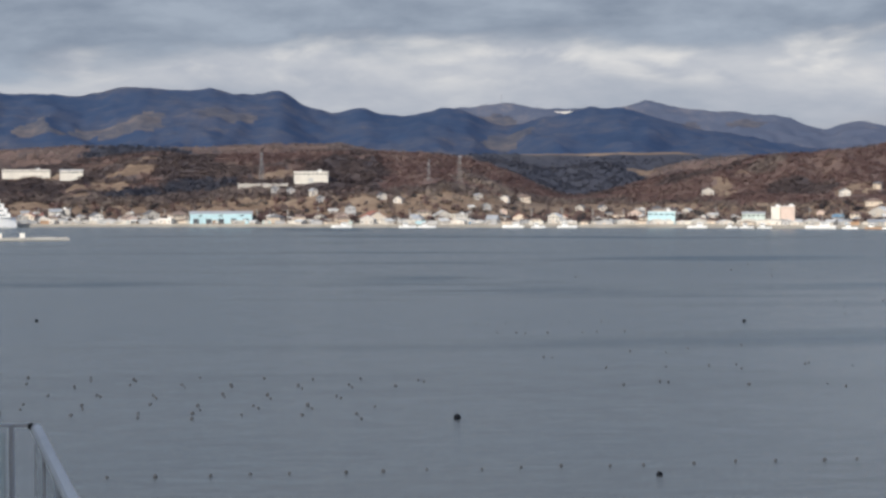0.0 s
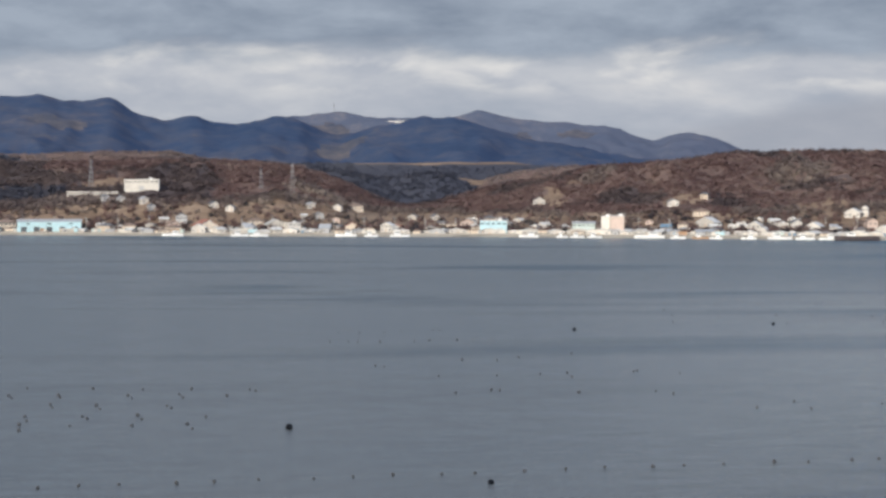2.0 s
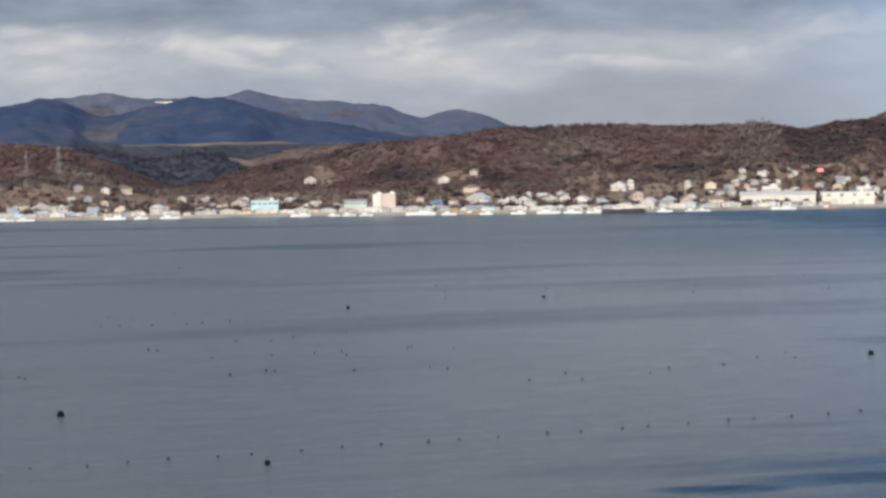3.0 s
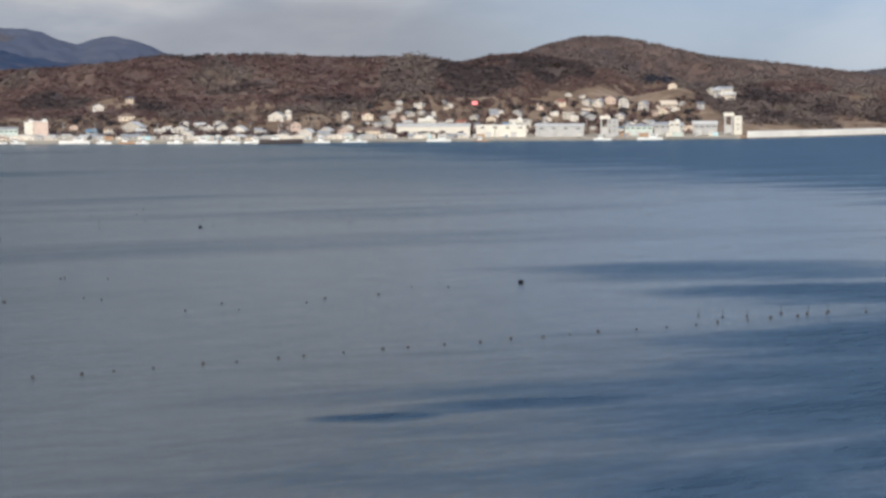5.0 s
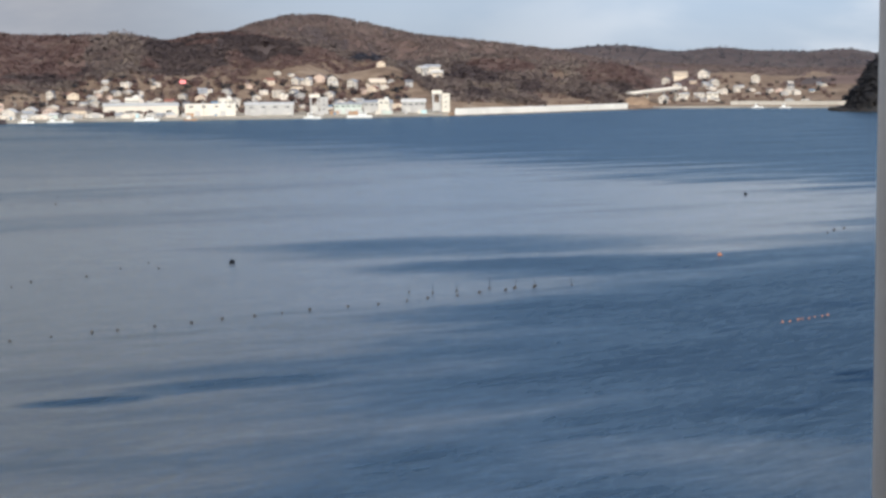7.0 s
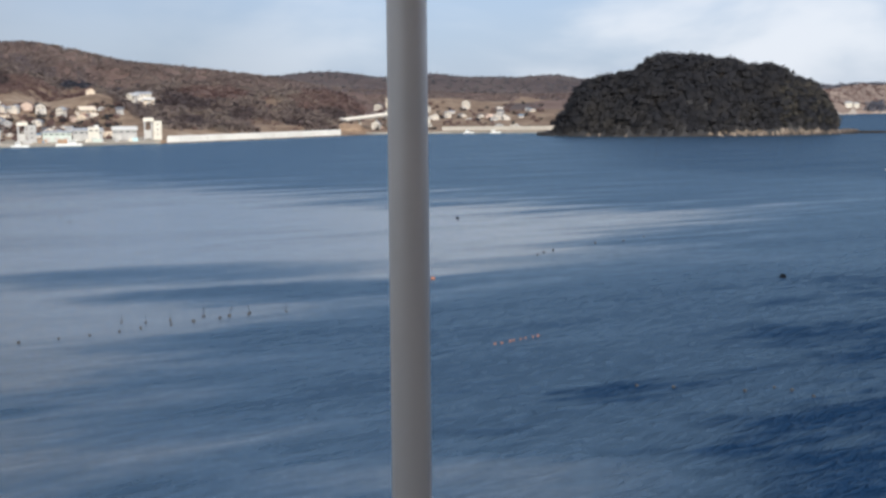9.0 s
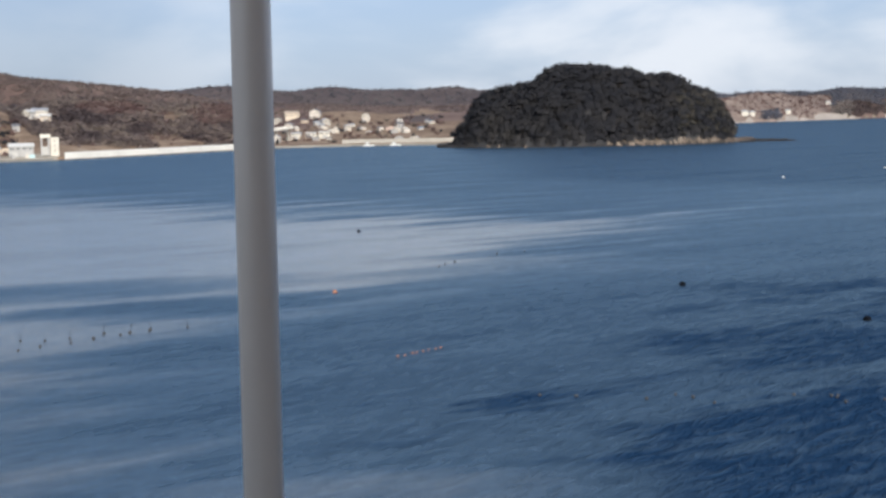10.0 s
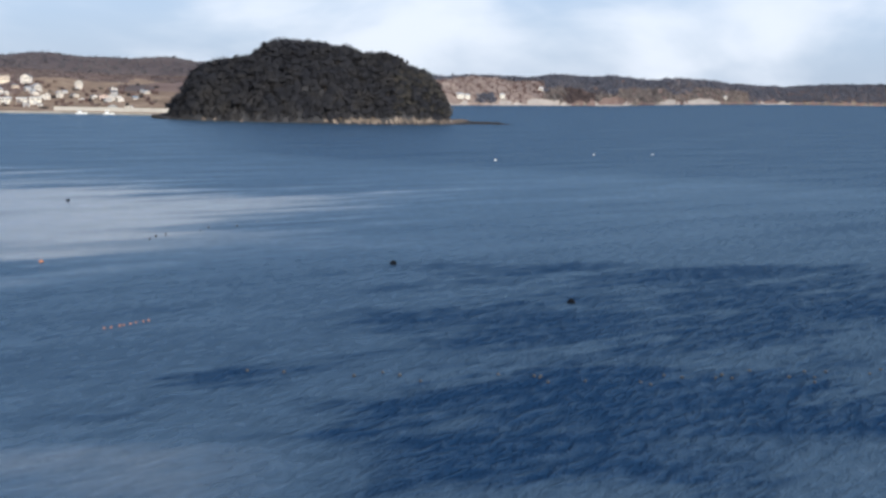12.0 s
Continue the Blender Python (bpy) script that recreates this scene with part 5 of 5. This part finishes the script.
# bearings from and to, offsets from the waterline, how many
QUARTERS = [(-13.2, -8, 18, 80, 16), (-8, -3, 22, 80, 14), (-3, 3, 18, 100, 16), (3, 8, 20, 150, 16), (8, 14, 22, 120, 18), (14, 20, 18, 120, 24), (20, 24, 60, 200, 38), (24, 30, 60, 210, 52), (37.6, 42.6, 40, 330, 36), (26, 30, 230, 330, 4), (-13, 8, 8, 20, 54), (8, 23, 8, 20, 52)]
taken, first = [], set()
for a0, a1, o0, o1, n in QUARTERS:
    centres = [(rh.uniform(a0, a1), rh.uniform(o0, o1)) for _ in range(4)]
    for _ in range(n):
        for _try in range(12):
            a, o = rh.uniform(a0, a1), o0 + (o1 - o0) * rh.random() ** 1.3
            if taken and o1 > 20 and rh.random() < 0.6:
                ca, co = centres[rh.randrange(len(centres))]
                a, o = ca + rh.gauss(0, 0.45), min(max(co + rh.gauss(0, 14), o0), o1)
            d = float(smooth(a, SHORE)) + o
            q = at(a, d)
            if all((q.x - x) ** 2 + (q.y - y) ** 2 > 62 for x, y in taken):
                break
        taken.append((q.x, q.y))
        low = o1 <= 20
        k = rh.choice((0, 0, 0, 1, 1, 2, 3)) if low else rh.choice((0, 0, 1, 2, 2, 2, 3, 4, 5, 6, 7, 7, 8, 9, 9, 9))
        pose_at = Matrix.Translation(on_land(a, d)) @ Matrix.Rotation(radians(-a + rh.choice((0, 0, 90)) + rh.uniform(-25, 25)), 4, "Z")
        size = rh.uniform(0.55, 0.9)
        stock = SHEDS if low else KINDS
        if (low, k) in first:
            copy_thing(stock[k], pose_at).scale = (size * rh.uniform(1.3, 2.1), size, size * 0.72) if low else (size * rh.uniform(1.0, 1.3), size, size * rh.uniform(0.72, 0.95))
        else:
            stock[k].matrix_basis = pose_at
            first.add((low, k))
for k in range(10):
    if (False, k) not in first:
        KINDS[k].matrix_basis = Matrix.Translation(on_land(-14 - k * 0.5, 1330))

# bare bushes and garden trees between the houses
pl, sz = [], []
for a0, a1, o0, o1, n in QUARTERS:
    for _ in range(n * (6 if a0 > 37 else 12)):
        a = rh.uniform(a0, a1)
        q = on_land(a, float(smooth(a, SHORE)) + 25 + o0 * 0.3 + (o1 + 30 - o0) * rh.random())
        if all((q.x - x) ** 2 + (q.y - y) ** 2 > 20 for x, y in taken):
            pl.append(tuple(q))
            sz.append(rh.uniform(1.5, 4.2))
tagged(stuff_trees("garden_bushes", pl[::2], sz[::2], BARE, 60, 9, lift=0.4), "bare brown garden bushes between the houses", "bushes", kind="stuff")
tagged(stuff_trees("garden_evergreens", pl[1::6], sz[1::6], PINE, 60, 10, lift=0.4), "dark evergreen garden bushes", "bushes", kind="stuff")

# red panel on the field
sign = thing("sign_board", on_land(23.2, 1366), -23)
m = bpy.data.materials.new("lit_red_panel")
m.use_nodes = True
g = Graph(m.node_tree)
glow = principled(g, (0.75, 0.16, 0.14), 0.5)
g.put(glow.inputs["Emission Color"], (1.0, 0.35, 0.38))
glow.inputs["Emission Strength"].default_value = 0.7
part("panel", box((0, 0, 3.2), (4.2, 0.3, 2.6), 0.05), m, sign, "glowing pinkish red panel")
for x in (-1.6, 1.6):
    part("post", tube((x, 0.2, -1), (x, 0.2, 4.3), 0.12, seg=8), STEEL, sign)
tagged(sign, "lit red sign board on two posts in the field", "sign")


# ---- boats ----
def hull_mesh(l, w, h, sheer=0.35):
    bm = bmesh.new()
    rings = []
    n = 10
    for i in range(n + 1):
        t = i / n
        x = -l / 2 + l * t
        beam = w / 2 * (1 - max(0, (t - 0.55) / 0.45) ** 2.2 * 0.96) * (0.86 + 0.14 * min(t / 0.15, 1))
        top = h * (1 + sheer * max(0, t - 0.4) ** 1.6 + 0.05 * (1 - t))
        ring = [(x, -beam, top), (x + 0.02 * l * t, -beam * 0.82, 0.15 * h), (x * 0.98, 0, -0.45 * h), (x + 0.02 * l * t, beam * 0.82, 0.15 * h), (x, beam, top), (x, beam * 0.85, top - 0.3), (x, -beam * 0.85, top - 0.3)]
        rings.append([bm.verts.new(p) for p in ring])
    for a, b in zip(rings, rings[1:]):
        for j in range(7):
            k = (j + 1) % 7
            bm.faces.new((a[j], b[j], b[k], a[k]))
    bm.faces.new(rings[0][::-1]), bm.faces.new(rings[-1])
    bmesh.ops.recalc_face_normals(bm, faces=bm.faces)
    return bm


def fishing_boat(place, turn, l, hull, label, cabin=0.32):
    b = thing("fishing_boat", place, turn)
    w, h = l * 0.25, l * 0.085 + 0.3
    part("hull", hull_mesh(l, w, h), hull, b)
    part("wheelhouse", box((-l * 0.12, 0, h + 1.1), (l * cabin, w * 0.6, 2.4), 0.12), HULLW, b)
    for s in (-1, 1):
        part("window", box((-l * 0.12, s * w * 0.302, h + 1.6), (l * cabin * 0.8, 0.08, 0.6)), GLASS, b)
    part("window", box((-l * 0.12 + l * cabin / 2, 0, h + 1.6), (0.08, w * 0.5, 0.6)), GLASS, b)
    part("mast", tube((-l * 0.05, 0, h + 1), (-l * 0.05, 0, h + l * 0.34), 0.09, 0.05, 6), HULLW, b)
    part("boom", tube((l * 0.2, 0, h - 0.2), (l * 0.3, 0, h + l * 0.2), 0.07, 0.04, 6), STEEL, b)
    return tagged(b, label, "boat", "moored boats")


BOATS = [(-3.09, 13), (-1.1, 11), (-0.52, 11), (2.09, 13), (2.85, 8.5), (3.72, 12), (7.62, 12), (8.62, 7), (9.08, 8.5), (11.25, 18), (12.1, 9), (12.77, 10), (13.23, 8), (15.11, 14), (15.85, 11), (16.54, 11), (19.4, 8),
         (19.75, 8), (22.12, 15), (23.4, 8), (27.05, 11), (28.47, 16), (9.6, 8.5), (18.6, 9), (14.2, 9)]
for i, (a, l) in enumerate(BOATS):
    p = at(a, float(smooth(a, SHORE)) - 10.5)
    hull = HULLT if i in (11, 19) else HULLW
    fishing_boat(p, -a + (0 if i % 3 else 180) + rh.uniform(-7, 7), l, hull, "rust-brown fishing boat moored at the quay" if hull is HULLT else "white fishing boat moored at the quay")
for a in (40.4, 41.2):
    fishing_boat(at(a, float(smooth(a, SHORE)) - 7), -a, 8.5, HULLW, "white boat moored by the small harbour")
fishing_boat(at(17.35, 1134), -17.3, 26, HULLD, "dark-hulled trawler lying off the quay", 0.2)

# white ship at the end of the bay
ship = thing("ship", at(-13.95, 1240), 14)
part("hull", hull_mesh(52, 11, 6.0, 0.2), HULLW, ship)
for k, (x, w, z) in enumerate(((-3, 40, 8.0), (-5, 32, 10.9), (-7, 24, 13.8), (-9, 15, 16.4))):
    part("deckhouse", box((-x, 0, z), (w, 9 - k, 2.9), 0.2), HULLW, ship)
    part("window_band", box((-x, -(9 - k) / 2 - 0.02, z + 0.2), (w * 0.85, 0.1, 0.7)), GLASS, ship)
part("funnel", box((4, 0, 19.4), (3.6, 2.6, 4.0), 0.5), HULLW, ship)
part("mast", tube((12, 0, 17), (12, 0, 25), 0.25, 0.1, 6), HULLW, ship)
tagged(ship, "large white ship with stepped decks at the quay", "ship")

# floating breakwater
pier = thing("pontoon", at(-13.1, 955), 13)
part("float", hull_mesh(62, 6.5, 1.5, 0.1), CONCRETE, pier)
for x in (-2, 9, -16):
    part("cabin", box((x, 0, 2.6), (2.6, 2.4, 2.4), 0.1), PALE, pier)
for x in range(-26, 27, 13):
    part("bollard", tube((x, -2.4, 1.2), (x, -2.4, 2.0), 0.2, 0.26, 8), HULLD, pier)
tagged(pier, "grey concrete pontoon with small pale cabins", "pontoon")

# hall and aerial on the mountain crest
summit = at(3.67, 4655)
summit.z = height_at(2.04, 4655)
hall(summit, -4, 49, 14, 7.5, WHITE, PALER, "long white hall on the mountain crest", 0, 8, 0.0)
top = at(1.75, 4680)
top.z = height_at(2.32, 4680)
lattice_mast(top, 26, "thin steel aerial on the mountain top")

# houses at the water's edge of the headland
for a, w in ((51.68, 10), (51.9, 7), (52.95, 7), (59.6, 9)):
    dd = float(smooth(a, HEAD_SHORE)) + 22
    q = at(a, dd)
    q.z = head_z(a, dd) - 0.3
    house(q, -a + 12, w, 8, 5.5, WHITE, SILVER, "hip", "white house near the water on the headland", "headland houses")


spot = at(54.12, float(smooth(54.12, HEAD_SHORE)) + 68)
spot.z = head_z(54.12, float(smooth(54.12, HEAD_SHORE)) + 68) - 0.4
house(spot, -44, 8, 6, 4.6, WHITE, PALER, "hip", "large white house alone on the headland slope", "headland houses")


def utility_pole(h):
    t = thing("utility_pole", (0, 0, -90))
    part("pole", tube((0, 0, -1), (0, 0, h), 0.17, 0.11, 6), CONCRETE, t)
    for z in (h - 0.6, h - 1.5):
        part("crossarm", box((0, 0, z), (2.0, 0.12, 0.14)), STEEL, t)
    part("transformer", tube((0.35, 0, h - 3.2), (0.35, 0, h - 2.2), 0.28, seg=8), GREYW, t)
    return tagged(t, "grey concrete utility pole along the street", "pole", "utility poles")


source, used = utility_pole(9.5), False
for k in range(46):
    a = -13 + k * 0.92 if k < 46 else 0
    if a > 30.5:
        break
    q = on_land(a, float(smooth(a, SHORE)) + rh.choice((16, 34, 52)))
    m = Matrix.Translation(q) @ Matrix.Rotation(radians(-a + rh.uniform(-20, 20)), 4, "Z")
    if used:
        copy_thing(source, m)
    else:
        source.matrix_basis, used = m, True


def truck(colour, label):
    """A small flatbed truck: cab, bed, windows, four wheels with hubs."""
    t = thing("truck", (0, 0, -90))
    part("cab", box((1.6, 0, 1.35), (1.5, 1.8, 1.7), 0.15), colour, t)
    part("bed", box((-0.9, 0, 1.0), (3.4, 1.8, 0.5), 0.05), GREYW, t)
    part("windscreen", box((2.36, 0, 1.65), (0.06, 1.5, 0.7)), GLASS, t)
    for x in (1.5, -1.6):
        for y in (-0.8, 0.8):
            w = part("wheel", tube((x, y - 0.12, 0.38), (x, y + 0.12, 0.38), 0.38, seg=12), HULLD, t)
            part("hub", tube((x, y - 0.14, 0.38), (x, y + 0.14, 0.38), 0.16, seg=8), GREYW, w)
    return tagged(t, label, "truck", "parked trucks")


for colour, label in ((WHITE, "small white flatbed truck parked on the quay"), (BLUER, "small blue flatbed truck parked on the quay")):
    src = truck(colour, label)
    for k in range(7):
        a = rh.uniform(-8, 29)
        m = Matrix.Translation(at(a, float(smooth(a, SHORE)) + rh.uniform(0.5, 6), 1.5)) @ Matrix.Rotation(radians(-a + rh.choice((0, 90, 180)) + rh.uniform(-12, 12)), 4, "Z")
        if k:
            copy_thing(src, m)
        else:
            src.matrix_basis = m

def container(colour, label):
    """A storage box on the quay: ribbed body, two door leaves with bars, corner posts."""
    t = thing("storage_container", (0, 0, -90))
    part("body", box((0, 0, 1.3), (5.9, 2.3, 2.4), 0.03), colour, t)
    for s in (-1, 1):
        part("door", box((2.98, s * 0.55, 1.3), (0.06, 1.05, 2.2), 0.01), SHUT, t)
        for x in (-2.95, 2.95):
            part("corner_post", box((x, s * 1.16, 1.3), (0.14, 0.12, 2.6), 0.01), GREYW, t)
    for k in range(9):
        part("rib", shared_bm(k), colour, t)
    return tagged(t, label, "container", "quay containers")


def shared_bm(k):
    return box((-2.4 + 0.6 * k, -1.17, 1.3), (0.22, 0.05, 2.2))


for colour, label, n in ((WHITE, "white cold storage container on the quay", 16), (GREYW, "grey storage container on the quay", 14), (MINT, "pale green storage container on the quay", 6), (CYAN, "light blue storage container on the quay", 6), (HULLT, "rusty brown storage container on the quay", 8)):
    src = container(colour, label)
    for k in range(n):
        a = rh.uniform(-12.5, 12) if k % 2 else rh.uniform(12, 30.4)
        m = Matrix.Translation(at(a, float(smooth(a, SHORE)) + rh.uniform(3, 13), 1.62)) @ Matrix.Rotation(radians(-a + rh.choice((0, 0, 90)) + rh.uniform(-8, 8)), 4, "Z")
        if k:
            copy_thing(src, m)
        else:
            src.matrix_basis = m

# ---- floats of the sea farms ----
BLACK = paint("black_float", (0.006, 0.008, 0.012), 0.7, 0.2, 2.0, spec=0.05)
FADED = paint("faded_black_float", (0.085, 0.088, 0.096), 0.7, 0.25, 2.0, spec=0.1)
ORANGE = paint("orange_float", (0.46, 0.19, 0.10), 0.5, 0.12, 2.0)
ROPE = paint("wet_rope", (0.016, 0.018, 0.022), 0.9, spec=0.05)


def float_buoy(r, material, label, stick=0.0, group="sea farm floats"):
    """A squat round float with a moulded waist, a lug and a loop of rope; some carry a short stave."""
    b = thing("buoy", (0, 0, 0))
    bm = bmesh.new()
    bmesh.ops.create_uvsphere(bm, u_segments=12, v_segments=8, radius=r)
    for v in bm.verts:
        v.co.z *= 0.9
        if abs(v.co.z) < 0.12 * r:
            v.co.x, v.co.y = v.co.x * 0.94, v.co.y * 0.94
    part("float", bm, material, b)
    part("lug", box((0, 0, r * 0.98), (r * 0.35, r * 0.18, r * 0.4), r * 0.05), material, b)
    bm = bmesh.new()
    for k in range(6):
        a0, a1 = k * math.pi / 3, (k + 1) * math.pi / 3
        tube((math.cos(a0) * r, math.sin(a0) * r, -0.03), (math.cos(a1) * r, math.sin(a1) * r, -0.03), r * 0.08, seg=5, bm=bm)
    part("rope", bm, ROPE, b)
    if stick:
        part("stave", tube((0, 0, 0), (0.05, 0, stick), 0.035, 0.03, 5), ROPE, b)
    return tagged(b, label, "buoy", group)


SMALL = float_buoy(0.19, FADED, "small black round float on a farm line")
TWIN = float_buoy(0.22, FADED, "black round float riding in a pair")
STAVE = float_buoy(0.21, FADED, "black float with a short upright stave", 1.1)
LARGE = float_buoy(0.54, BLACK, "large black marker buoy on the water")
WARM = float_buoy(0.40, ORANGE, "orange plastic marker buoy on the water")
PALEF = float_buoy(0.5, paint("white_float", (0.62, 0.62, 0.60), 0.4, 0.05, 2.0), "white marker buoy on the blue water")
placed = set()
rb = random.Random(9)


def drop(kind, x, y, size=1.0, lift=0.06):
    m = Matrix.Translation((x, y, lift + rb.uniform(-0.04, 0.08) * size)) @ Matrix.Rotation(rb.uniform(0, 6.28), 4, "Z") @ Matrix.Rotation(rb.uniform(-0.25, 0.25), 4, "X")
    if kind.name in placed:
        copy_thing(kind, m).scale = (size, size, size)
    else:
        kind.matrix_basis = m @ Matrix.Scale(size, 4)
        placed.add(kind.name)


def line_of(kind, x0, y0, x1, y1, n, jitter, size=(0.85, 1.15), miss=0.0):
    for i in range(n):
        t = (i + rb.uniform(-0.12, 0.12)) / max(n - 1, 1)
        if rb.random() >= miss:
            drop(kind, x0 + (x1 - x0) * t + rb.uniform(-jitter, jitter), y0 + (y1 - y0) * t + rb.uniform(-jitter, jitter), rb.uniform(*size))


for bearing, dist in ((52.81, 712), (55.77, 796), (57.53, 812)):
    spot = at(bearing, dist)
    drop(PALEF, spot.x, spot.y)
# the long line nearest the terrace, then the fields of lines behind it
line_of(SMALL, -58, 175.5, 137, 205.5, 46, 0.5)
line_of(STAVE, 120, 209, 142, 206, 7, 1.2)
for k, y in enumerate((228, 237, 249, 261, 270)):
    x = -68
    while x < -10 + k * 2:
        drop(TWIN, x, y - 0.15 * x * 0.2 + rb.uniform(-1.5, 1.5), rb.uniform(0.85, 1.2))
        if rb.random() < 0.6:
            drop(TWIN, x + rb.uniform(0.5, 0.9), y - 0.03 * x - rb.uniform(2.5, 5.0), rb.uniform(0.7, 1.0))
        x += rb.uniform(6.0, 9.5)
line_of(SMALL, 6, 374, 34, 380, 8, 2.0)
line_of(SMALL, 8, 352, 40, 356, 9, 2.0)
line_of(SMALL, 26, 284, 62, 290, 8, 3.5)
line_of(SMALL, 22, 262, 56, 262, 7, 3.5)
line_of(SMALL, 14, 300, 50, 322, 6, 4.0)
line_of(SMALL, 60, 240, 110, 262, 9, 4.0)
for k in range(4):
    line_of(SMALL, 85 + 4 * k, 400 + 22 * k, 215 + 8 * k, 395 + 22 * k, 13, 2.0, (1.0, 1.3), 0.15)
for k in range(3):
    line_of(SMALL, -20 + 10 * k, 560 + 40 * k, 110 + 10 * k, 565 + 40 * k, 10, 2.0, (1.3, 1.7))
for k in range(4):
    line_of(SMALL, 128 + 6 * k, 128 - 9 * k, 168 + 8 * k, 88 - 6 * k, 8, 3.0, (0.8, 1.0))
line_of(SMALL, 226, 250, 268, 262, 8, 3.0)
for a, d in ((0.29, 224), (8.96, 384), (-12.21, 393), (24.55, 283), (14.89, 408), (40.05, 438), (49.81, 294), (55.25, 246), (6.37, 181.5)):
    p = at(a, d)
    drop(LARGE, p.x, p.y, 0.6 if d < 200 else 0.75 if d > 350 else 1.0 if a > 45 else 0.85, 0.14)
p = at(39.29, 292)
drop(WARM, p.x, p.y, 1.0)
p, q = at(41.2, 214), at(42.5, 221)
line_of(WARM, p.x, p.y, q.x, q.y, 8, 0.3, (0.28, 0.4))

# ---- railing at the terrace corner ----
FOOTEYE = Vector((SIDE[0] * -0.6, SIDE[1] * -0.6, 0))
RAIL_Z = EYE - 0.6
corner = FOOTEYE + at(-12.2, 4.82)
near = FOOTEYE + at(-11.14, 3.67)
run = (near - corner).normalized()
rail = thing("railing", (corner.x, corner.y, DECK_Z))
hgt = RAIL_Z - DECK_Z


def bar(name, a, b, w, h, material, label=""):
    """A flat bar from a to b, w across and h deep, with softened edges."""
    a, b = Vector(a), Vector(b)
    bm = box((0, 0, 0), ((b - a).length, w, h), min(w, h) * 0.2)
    bmesh.ops.transform(bm, matrix=Matrix.Translation((a + b) / 2) @ (b - a).to_track_quat("X", "Z").to_matrix().to_4x4(), verts=bm.verts)
    return part(name, bm, material, rail, label)


end = run * 3.0
PANE = bpy.data.materials.new("clear_glass")
PANE.use_nodes = True
g = Graph(PANE.node_tree)
clear = principled(g, (0.86, 0.93, 0.92), 0.03)
clear.inputs["Transmission Weight"].default_value = 1.0
clear.inputs["IOR"].default_value = 1.45
bar("top_rail", (0, 0, hgt - 0.010), (end.x, end.y, hgt - 0.010), 0.026, 0.020, RAILM, "pale grey flat top rail")
bar("bottom_rail", (0, 0, 0.09), (end.x, end.y, 0.09), 0.03, 0.024, RAILM)
left = Vector((-1.0, 0.06, 0)).normalized() * 1.9
bar("top_rail", (-0.016, 0, hgt - 0.003), (left.x, left.y, hgt - 0.003), 0.012, 0.008, RAILM)
bar("bottom_rail", (-0.016, 0, 0.09), (left.x, left.y, 0.09), 0.03, 0.024, RAILM)
part("end_cap", box((-0.010, -0.008, hgt - 0.004), (0.014, 0.02, 0.016), 0.003), DARKM, rail, "black plastic corner cap")
for q in (run * 0.35, run * 1.2, run * 2.1, run * 2.95, left.normalized() * 0.062, left.normalized() * 0.95, left.normalized() * 1.86):
    part("post", box((q.x, q.y, hgt / 2 - 0.004), (0.012, 0.012, hgt - 0.006), 0.002), RAILM, rail)
for a, b in ((run * 0.03, run * 0.34), (run * 0.37, run * 1.19), (run * 1.22, run * 2.09), (run * 2.12, run * 2.94), (left.normalized() * 0.08, left.normalized() * 0.93), (left.normalized() * 0.97, left.normalized() * 1.84)):
    pane = bar("glass_panel", (a.x, a.y, hgt / 2 + 0.03), (b.x, b.y, hgt / 2 + 0.03), 0.006, hgt - 0.1, PANE, "clear greenish glass panel")
    pane.visible_shadow = False
part("corner_post", box((0.004, -0.004, hgt / 2 - 0.02), (0.012, 0.012, hgt - 0.05), 0.002), RAILM, rail)
tagged(rail, "grey aluminium balcony railing with glass panels", "railing")

# bluff that carries the terrace
verts, faces = [], []
n, rings = 48, [(3.0, 26.08), (7.0, 25.9), (12, 20), (20, 12), (30, 5), (42, -3)]
for i, (rad, z) in enumerate(rings):
    for k in range(n):
        a = 2 * math.pi * k / n
        rr = rad * (1 + (0.16 if i > 1 else 0.0) * noise.noise((math.cos(a) * 2, math.sin(a) * 2, i * 0.7)))
        verts.append((-0.3 + rr * math.cos(a), -4 + rr * math.sin(a) * (1.0 if math.sin(a) < 0 else 1.25), z))
verts.append((-0.3, -4, 26.09))
for i in range(len(rings) - 1):
    for k in range(n):
        m = (k + 1) % n
        faces.append((i * n + k, (i + 1) * n + k, (i + 1) * n + m, i * n + m))
faces += [(len(verts) - 1, k, (k + 1) % n) for k in range(n)]
bluff = mesh_object("bluff", verts, faces, ROCK)
tagged(bluff, "rocky bluff under the terrace", "rock", kind="structure")
